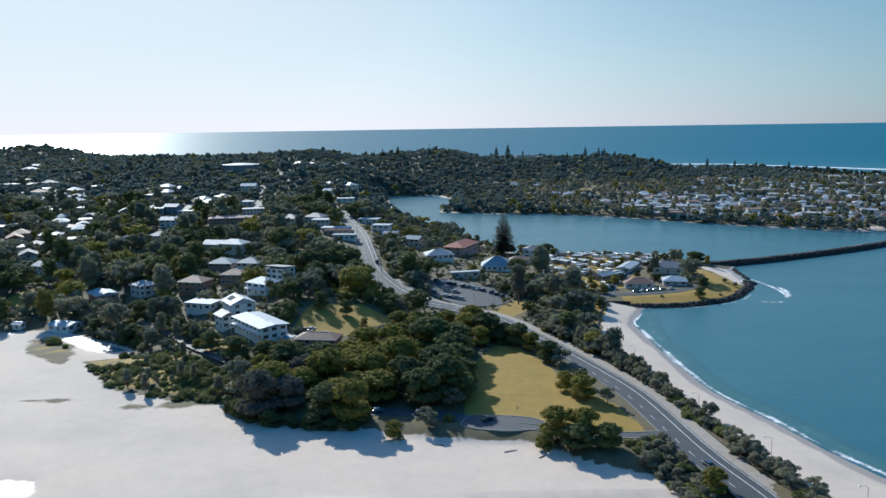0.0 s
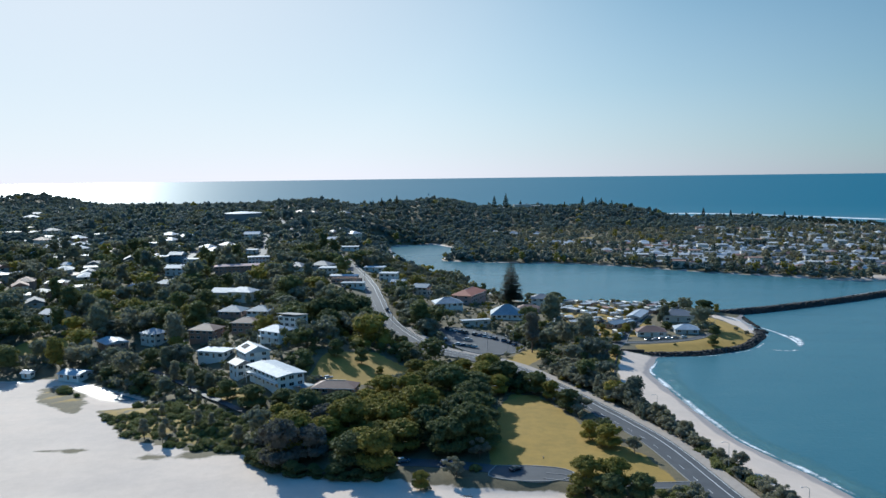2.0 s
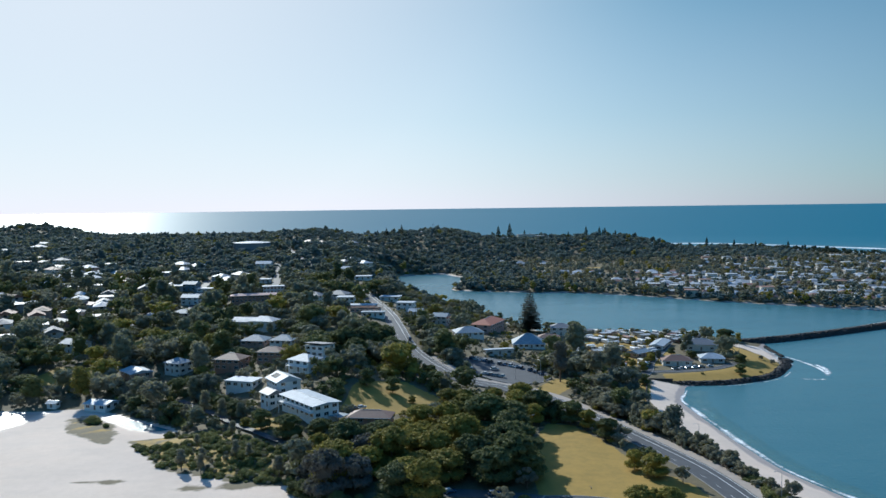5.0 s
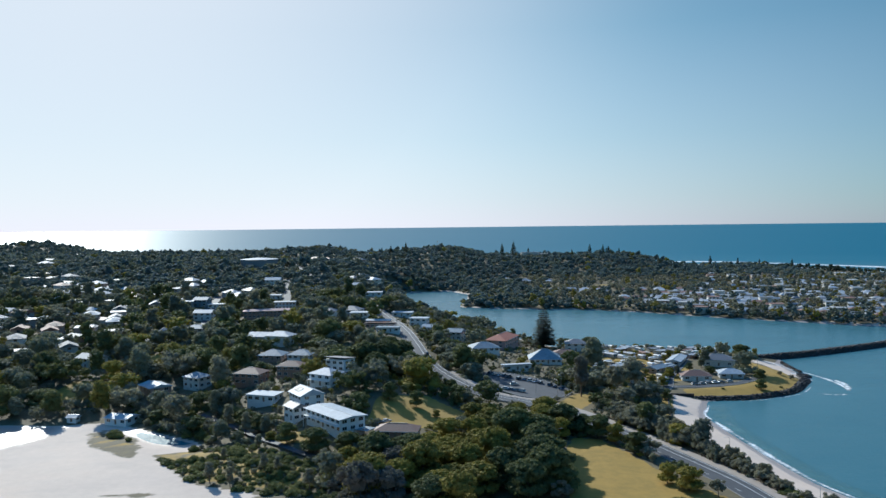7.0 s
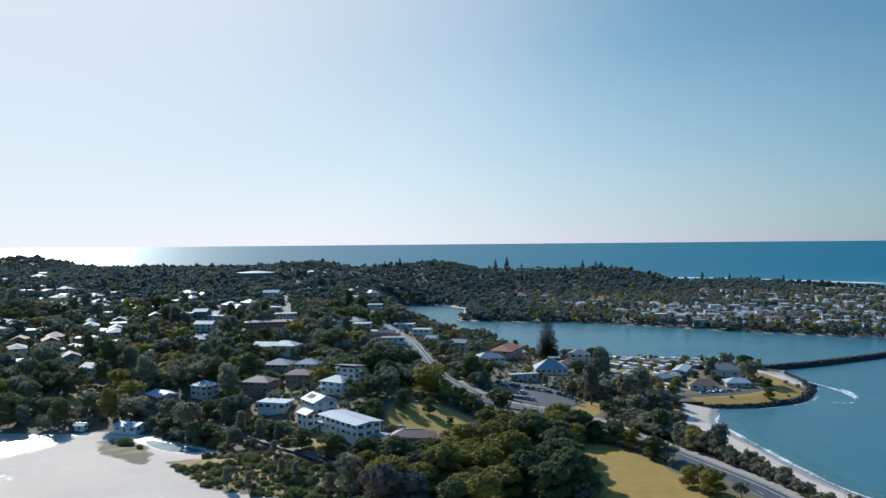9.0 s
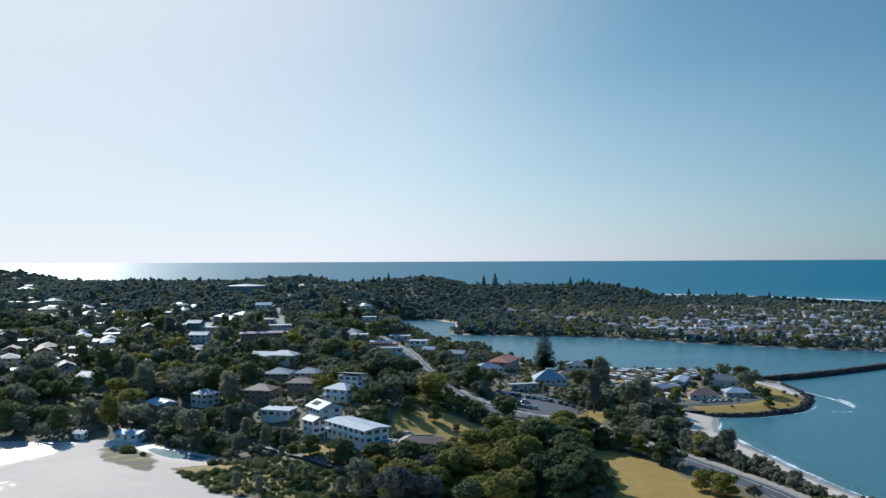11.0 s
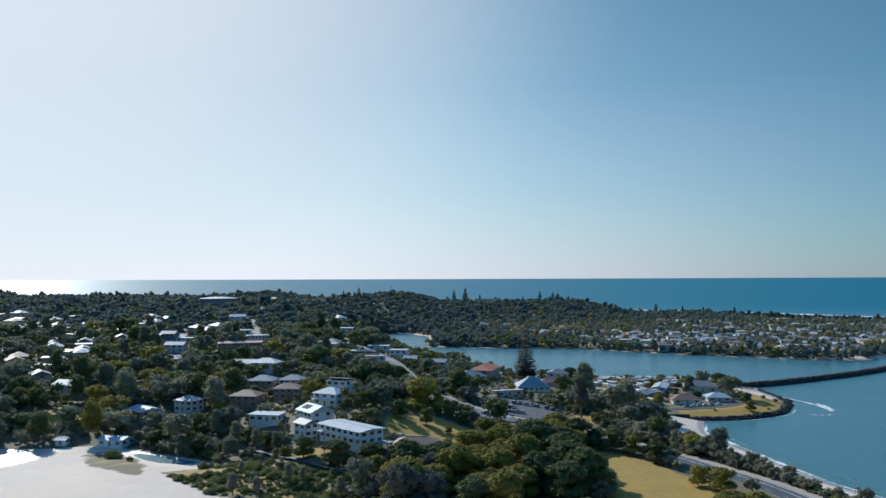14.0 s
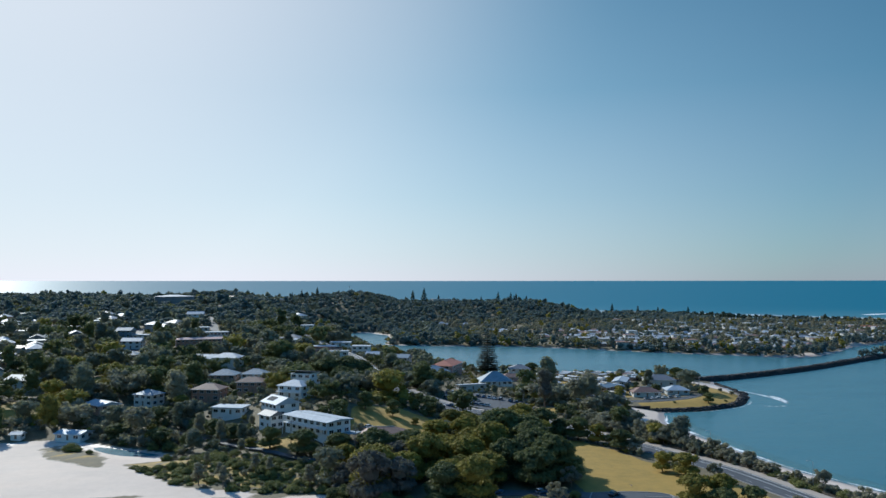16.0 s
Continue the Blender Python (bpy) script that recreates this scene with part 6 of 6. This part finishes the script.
foam("surf", "breaking line of white surf running off the rocky point", [(177, 504), (183, 484), (187, 468), (190, 452), (191, 436), (189, 420), (185, 408)], 4.5, 0.82, 5, 0.13, 1.5, 0.8)
foam("surf", "crest of a breaker at the end of the surf line", [(193, 446), (194, 434), (190, 420), (184, 411)], 6.0, 0.85, 6, 0.14, 1.5, 0.6)
foam("surf", "thin broken wash between the surf line and the rocks", [(176, 436), (180, 452), (183, 468)], 15, 0.85, 7, 0.12, 1.5, 0.8)
foam("surf", "thin curl of foam round the point", [(186, 408), (178, 404), (170, 406), (164, 412)], 4.0, 0.75, 13, 0.13, 1.5, 0.8)
foam("shallow_water", "pale clear shallows over the sand", [(127, 190), (117, 214), (110.5, 237), (101, 267), (97.5, 299), (96.5, 325), (97, 350), (101, 372), (108, 388)], 12, 1.0, 11, 0.05, 2.0, 0.2, M_SHALLOW)
foam("shore_foam", "thin wash along the sea wall", [(108, 392.5), (131, 395), (157, 407), (174, 427)], 2.6, 0.6, 8)
foam("surf", "distant white surf along the ocean beach", [(1015, 1008), (888, 1188), (762, 1324), (717, 1466), (612, 1617), (532, 1735), (490, 1720)], 30, 1.2, 9, 0.3, 8)
foam("surf", "second distant line of surf off the ocean beach", [(920, 1200), (800, 1340), (745, 1480), (640, 1640), (560, 1750)], 16, 1.1, 10, 0.3, 8)
foam("surf", "outer line of surf off the ocean beach", [(1010, 1330), (905, 1440), (840, 1540), (745, 1680), (640, 1800), (520, 1830), (430, 1790)], 46, 1.3, 12, 0.3, 8)
foam("surf", "distant breakers off the river mouth", [(1060, 1500), (1200, 1560), (1420, 1600)], 34, 1.2, 11, 0.3, 8)


# ---- vehicles ----
def car_proto(L, W, H, hatch):
    e = tagged(new("car"), "parked car with dark windows", "car", "parked cars")
    bm = bmesh.new()
    prof = [(-L / 2, 0.35), (-L / 2, 0.75), (-L * 0.46, 0.92), (L * 0.20, 0.98), (L * 0.46, 0.80), (L / 2, 0.62), (L / 2, 0.32)]
    a = [bm.verts.new((x, -W / 2, z)) for x, z in prof]
    b = [bm.verts.new((x, W / 2, z)) for x, z in prof]
    bm.faces.new(a), bm.faces.new(b[::-1])
    for i in range(len(prof)):
        j = (i + 1) % len(prof)
        bm.faces.new((a[i], b[i], b[j], a[j]))
    bmesh.ops.recalc_face_normals(bm, faces=bm.faces)
    bmesh.ops.bevel(bm, geom=list(bm.edges), offset=0.06, segments=1, affect="EDGES")
    part("body", bm, M_CAR, e)
    r = -L * 0.44 if hatch else -L * 0.34
    for nm, m, dz, g in (("window", M_GLASS, 0.0, 0.0), ("roof", M_CAR, 0.05, 0.03)):
        bm = bmesh.new()
        z0, z1 = (0.93, H - 0.06) if nm == "window" else (H - 0.06, H)
        lo = [(r, -W * 0.46), (L * 0.24, -W * 0.46), (L * 0.24, W * 0.46), (r, W * 0.46)] if nm == "window" else [(r + 0.28, -W * 0.38), (L * 0.06, -W * 0.38), (L * 0.06, W * 0.38), (r + 0.28, W * 0.38)]
        hi = [(r + 0.3, -W * 0.38), (L * 0.06, -W * 0.38), (L * 0.06, W * 0.38), (r + 0.3, W * 0.38)]
        p, q = [bm.verts.new((*v, z0)) for v in lo], [bm.verts.new((*v, z1)) for v in hi]
        bm.faces.new(q), bm.faces.new(p[::-1])
        for i in range(4):
            bm.faces.new((p[i], p[(i + 1) % 4], q[(i + 1) % 4], q[i]))
        bmesh.ops.recalc_face_normals(bm, faces=bm.faces)
        part(nm, bm, m, e)
    bm = bmesh.new()
    bmesh.ops.create_cone(bm, cap_ends=True, segments=14, radius1=0.33, radius2=0.33, depth=0.22, matrix=pose(0, 0, 0, 90))
    bmesh.ops.bevel(bm, geom=[x for x in bm.edges if len(x.link_faces) == 2 and x.calc_face_angle() > 1], offset=0.04, segments=1, affect="EDGES")
    tm = bpy.data.meshes.new("wheel")
    bm.to_mesh(tm)
    bm.free()
    tm.materials.append(M_TYRE)
    bm = bmesh.new()
    bmesh.ops.create_cone(bm, cap_ends=True, segments=10, radius1=0.2, radius2=0.2, depth=0.24, matrix=pose(0, 0, 0, 90))
    rm = bpy.data.meshes.new("rim")
    bm.to_mesh(rm)
    bm.free()
    rm.materials.append(M_STEEL)
    for x in (-L * 0.31, L * 0.31):
        for y in (-W * 0.44, W * 0.44):
            w = part("wheel", tm, None, e, at=pose(x, y, 0.33))
            part("rim", rm, None, w)
    for y in (-W * 0.36, W * 0.36):
        part("headlight", boxes((L / 2 - 0.08, L / 2 + 0.01, y - 0.15, y + 0.15, 0.6, 0.72)), M_TRIM, e)
    return e


CARS = [car_proto(4.4, 1.8, 1.45, False), car_proto(4.6, 1.85, 1.7, True), car_proto(4.1, 1.75, 1.5, True)]
CAR_USED = [False] * 3
car_rs = np.random.RandomState(8)


def park_car(x, y, rot, z=None):
    k = car_rs.randint(3)
    m = pose(x, y, (ground_z(x, y) + 0.1) if z is None else z, 0, 0, rot)
    if CAR_USED[k]:
        return copy_thing(CARS[k], m)
    CAR_USED[k] = True
    CARS[k].matrix_basis = m
    return CARS[k]


def road_z(line, x, y):
    i = min(range(len(line)), key=lambda k: (line[k] - Vector((x, y))).length_squared)
    return line_level[id(line)][i] + 0.07


for x, y, r in [(-4, 445, 60), (-1.5, 442.5, 60), (1, 440, 60), (3.5, 438, 60), (6, 436, 60), (-9, 428, 20), (-8, 423.5, 20), (-7, 418.5, 20), (-6, 414.5, 20), (0.5, 406.5, 150), (3.4, 405, 150), (6.2, 403.5, 150), (9, 402.2, 150),
                (6.8, 418, 10), (17, 429, 60), (19.5, 427, 60), (22, 424.5, 60), (26.5, 420, 60), (29, 416.5, 60), (31.5, 412, 60), (11, 432.5, 60), (14, 431, 60)]:
    park_car(x, y, r + car_rs.uniform(-5, 5), park_level((x, y)) + 0.02)
for x, y, r in [(107, 423, 20), (111, 424, 20), (115, 425, 20), (119, 426, 18), (123, 427, 18), (128, 428.5, 20), (-60, 324, 40), (-57, 326, 40), (75, 432, 70), (92, 430, 30), (88, 476, 10), (-150, 596, 80), (-72, 512, 85),
                (-172, 378, 30), (-160, 384, 50), (150, 462, 70)]:
    park_car(x, y, r + car_rs.uniform(-6, 6), level(x, y, 1.5) + 0.02)
for x, y, r in [(-28, 244.8, 20), (-22, 244.4, 20), (-8, 241.8, 12)]:
    park_car(x, y, r, road_z(DRIVE, x, y))
park_car(13.5, 236, 38, small_park_level((13.5, 236)) + 0.02)
for x, y, r in [(71.3, 200, 105), (-40.5, 466, 110), (-11, 396.5, 152)]:
    park_car(x, y, r, road_z(MAIN, x, y))


# ---- caravan park ----
M_ANNEXE = various("canvas", [(0.10, 0.16, 0.12), (0.45, 0.45, 0.42), (0.10, 0.14, 0.22), (0.30, 0.28, 0.24), (0.55, 0.54, 0.50)], 0.8)


def caravan_proto(kind):
    if kind == "cabin":
        e = tagged(new("cabin"), "pale holiday cabin with a low roof in the caravan park", "cabin", "cabins of the caravan park")
        part("wall", boxes((-4, 4, -1.8, 1.8, 0.1, 2.6)), M_WALLS, e)
        part("roof", roof_bm("gable", 8, 3.6, 2.6, 0.22, 0.4), M_ROOFS, e)
        part("deck", boxes((-3, 3, -3.6, -1.82, 0.25, 0.4), (-3, -2.9, -3.6, -3.5, 0.4, 2.5), (2.9, 3, -3.6, -3.5, 0.4, 2.5)), M_TIMBER, e)
        part("awning", boxes((-3.1, 3.1, -3.8, -1.9, 2.42, 2.5)), M_ROOF_WHITE, e)
        for x in (-2.6, 0, 2.6):
            part("window", window_meshes(1.2, 1.0)[0], None, e, at=pose(x, -1.8, 1.6))
    else:
        e = tagged(new("caravan"), "white caravan with a striped annexe on its pitch", "caravan", "caravans of the park")
        part("body", boxes((-2.8, 2.8, -1.2, 1.2, 0.45, 2.75), bevel=0.25), M_VAN, e)
        for x in (-1.5, 1.3):
            part("window", window_meshes(1.1, 0.7)[0], None, e, at=pose(x, -1.2, 1.8))
        part("annexe", boxes((-2.4, 2.2, -3.6, -1.25, 2.2, 2.3), (-2.4, -2.3, -3.6, -3.5, 0, 2.2), (2.1, 2.2, -3.6, -3.5, 0, 2.2), (-2.4, 2.2, -3.58, -3.52, 0, 1.1)), M_ANNEXE, e)
        part("drawbar", boxes((2.8, 4.0, -0.08, 0.08, 0.4, 0.55)), M_STEEL, e)
        for y in (-1.0, 1.0):
            bm = bmesh.new()
            bmesh.ops.create_cone(bm, cap_ends=True, segments=12, radius1=0.33, radius2=0.33, depth=0.2, matrix=pose(-0.3, y, 0.33, 90))
            part("wheel", bm, M_TYRE, e)
    return e


VANS = {k: caravan_proto(k) for k in ("caravan", "cabin")}
VAN_USED = dict.fromkeys(VANS, False)
van_rs = np.random.RandomState(23)
PARK = [(60, 428), (96, 432), (108, 452), (108, 478), (124, 504), (156, 512), (160, 545), (128, 551), (92, 560), (78, 545), (62, 500)]
lots = scatter(van_rs, 55, 165, 420, 562, 7.6, 2500, lambda x, y: in_poly(PARK)(x, y) * (clear_of(x, y) > -200))
vans = 0
for x, y in lots:
    if any(math.hypot(x - a, y - b) < c + 3 for a, b, c in BUILT) or (int((x * 0.5 + y) // 13) % 3 == 2 and van_rs.rand() < 0.7):
        continue
    k = "cabin" if van_rs.rand() < 0.3 else "caravan"
    m = pose(x, y, ground_z(x, y) + 0.02, 0, 0, 25 + 90 * van_rs.randint(2) + van_rs.uniform(-8, 8))
    if VAN_USED[k]:
        copy_thing(VANS[k], m)
    else:
        VANS[k].matrix_basis, VAN_USED[k] = m, True
    vans += 1
    if van_rs.rand() < 0.45:
        park_car(x + 3.4, y - 2.6, 20 + van_rs.uniform(-20, 20))
for x, y in scatter(van_rs, 55, 165, 420, 562, 7, 700, in_poly(PARK)):
    if all(math.hypot(x - a, y - b) > 3.4 for a, b in lots) and all(math.hypot(x - a, y - b) > c + 1.5 for a, b, c in BUILT):
        plant("olive" if van_rs.rand() < 0.5 else "shore", x, y, van_rs.uniform(0.25, 0.6))


# ---- fence, lamp posts, signs ----
n = len(MAIN)
fence = tagged(new("fence"), "low weathered timber post and rail fence along the footpath", "fence")
post_me = bpy.data.meshes.new("post")
bm = boxes((-0.08, 0.08, -0.08, 0.08, -0.6, 0.95), bevel=0.015)
bm.to_mesh(post_me)
bm.free()
post_me.materials.append(M_TIMBER)
prev = None
for i in range(0, n):
    p = MAIN[i]
    if not 150 < p.y < 300:
        continue
    t = (MAIN[i + 1] - MAIN[i - 1]).normalized()
    q = p + Vector((t.y, -t.x)) * 9.5
    c = Vector((q.x, q.y, max(ground_z(q.x, q.y), line_level[id(MAIN)][i] - 0.1)))
    part("post", post_me, None, fence, at=Matrix.Translation(c))
    if prev:
        for z in (0.45, 0.82):
            part("rail", tube(bmesh.new(), prev + Vector((0, 0, z)), c + Vector((0, 0, z)), 0.05, 0.05, 6), M_TIMBER, fence)
    prev = c


def lamp_post(x, y, rot, h=9.0, label="galvanised street lamp with a curved arm"):
    e = tagged(new("street_lamp"), label, "street lamp", "street lamps")
    part("pole", tube(bmesh.new(), (0, 0, -1), (0, 0, h), 0.11, 0.06, 8), M_STEEL, e)
    bm = bmesh.new()
    tube(bm, (0, 0, h), (0.9, 0, h + 0.5), 0.05, 0.045, 6)
    tube(bm, (0.9, 0, h + 0.5), (2.0, 0, h + 0.55), 0.045, 0.04, 6)
    part("arm", bm, M_STEEL, e)
    part("lamp_head", boxes((1.8, 2.6, -0.14, 0.14, h + 0.46, h + 0.6), bevel=0.04), M_STEEL, e)
    e.matrix_basis = pose(x, y, ground_z(x, y), 0, 0, rot)


for x, y, r in ((87, 197, 190), (97, 168, 190), (79, 232, 190), (72, 285, 200), (16, 399, 120), (26, 392, 120), (-34, 400, 20), (-54, 480, 0), (30, 405, 120), (10, 300, 0), (155, 455, 200)):
    lamp_post(x, y, r)


def power_pole(x, y, h):
    e = tagged(new("power_pole"), "brown timber power pole with one crossarm", "power pole", "power poles")
    part("pole", tube(bmesh.new(), (0, 0, -1), (0, 0, h), 0.16, 0.11, 8), M_TIMBER, e)
    arm = part("crossarm", boxes((-1.1, 1.1, -0.06, 0.06, h - 0.6, h - 0.45)), M_TIMBER, e)
    for k in (-0.9, -0.3, 0.3, 0.9):
        part("insulator", tube(bmesh.new(), (k, 0, h - 0.45), (k, 0, h - 0.25), 0.05, 0.035, 6), M_TRIM, arm)
    e.matrix_basis = pose(x, y, ground_z(x, y), 0, 0, 20)


for x, y in ((-118, 338), (-88, 308), (-64, 296), (-130, 360), (-36, 445), (-62, 560), (-84, 640)):
    power_pole(x, y, 10)

# drift logs on the sand
for x, y, r, L in ((19, 216, 15, 4.0), (-2, 221, -20, 3.0), (28, 212, 40, 3.5), (24, 247, 70, 1.6)):
    bm = tube(bmesh.new(), (-L / 2, 0, 0.12), (L / 2, 0.3, 0.16), 0.16, 0.09, 7)
    tube(bm, (0, 0.1, 0.15), (0.6, 0.9, 0.5), 0.06, 0.02, 5)
    tagged(part("log", bm, M_TIMBER, at=pose(x, y, ground_z(x, y), 0, 0, r)), "grey weathered driftwood log on the sand", "driftwood", "driftwood")
mast = tagged(new("radio_mast"), "thin lattice mast on the headland's crest", "mast")
part("pole", boxes(*[(x - 0.06, x + 0.06, y - 0.06, y + 0.06, 0, 22) for x in (-0.5, 0.5) for y in (-0.5, 0.5)]), M_STEEL, mast)
part("brace", boxes(*[(-0.55, 0.55, -0.55, 0.55, z, z + 0.12) for z in range(1, 22, 2)]), M_STEEL, mast)
part("antenna", boxes((-0.9, 0.9, -0.15, 0.15, 18, 20.5)), M_TRIM, mast)
mast.matrix_basis = pose(-22, 1432, ground_z(-22, 1432))
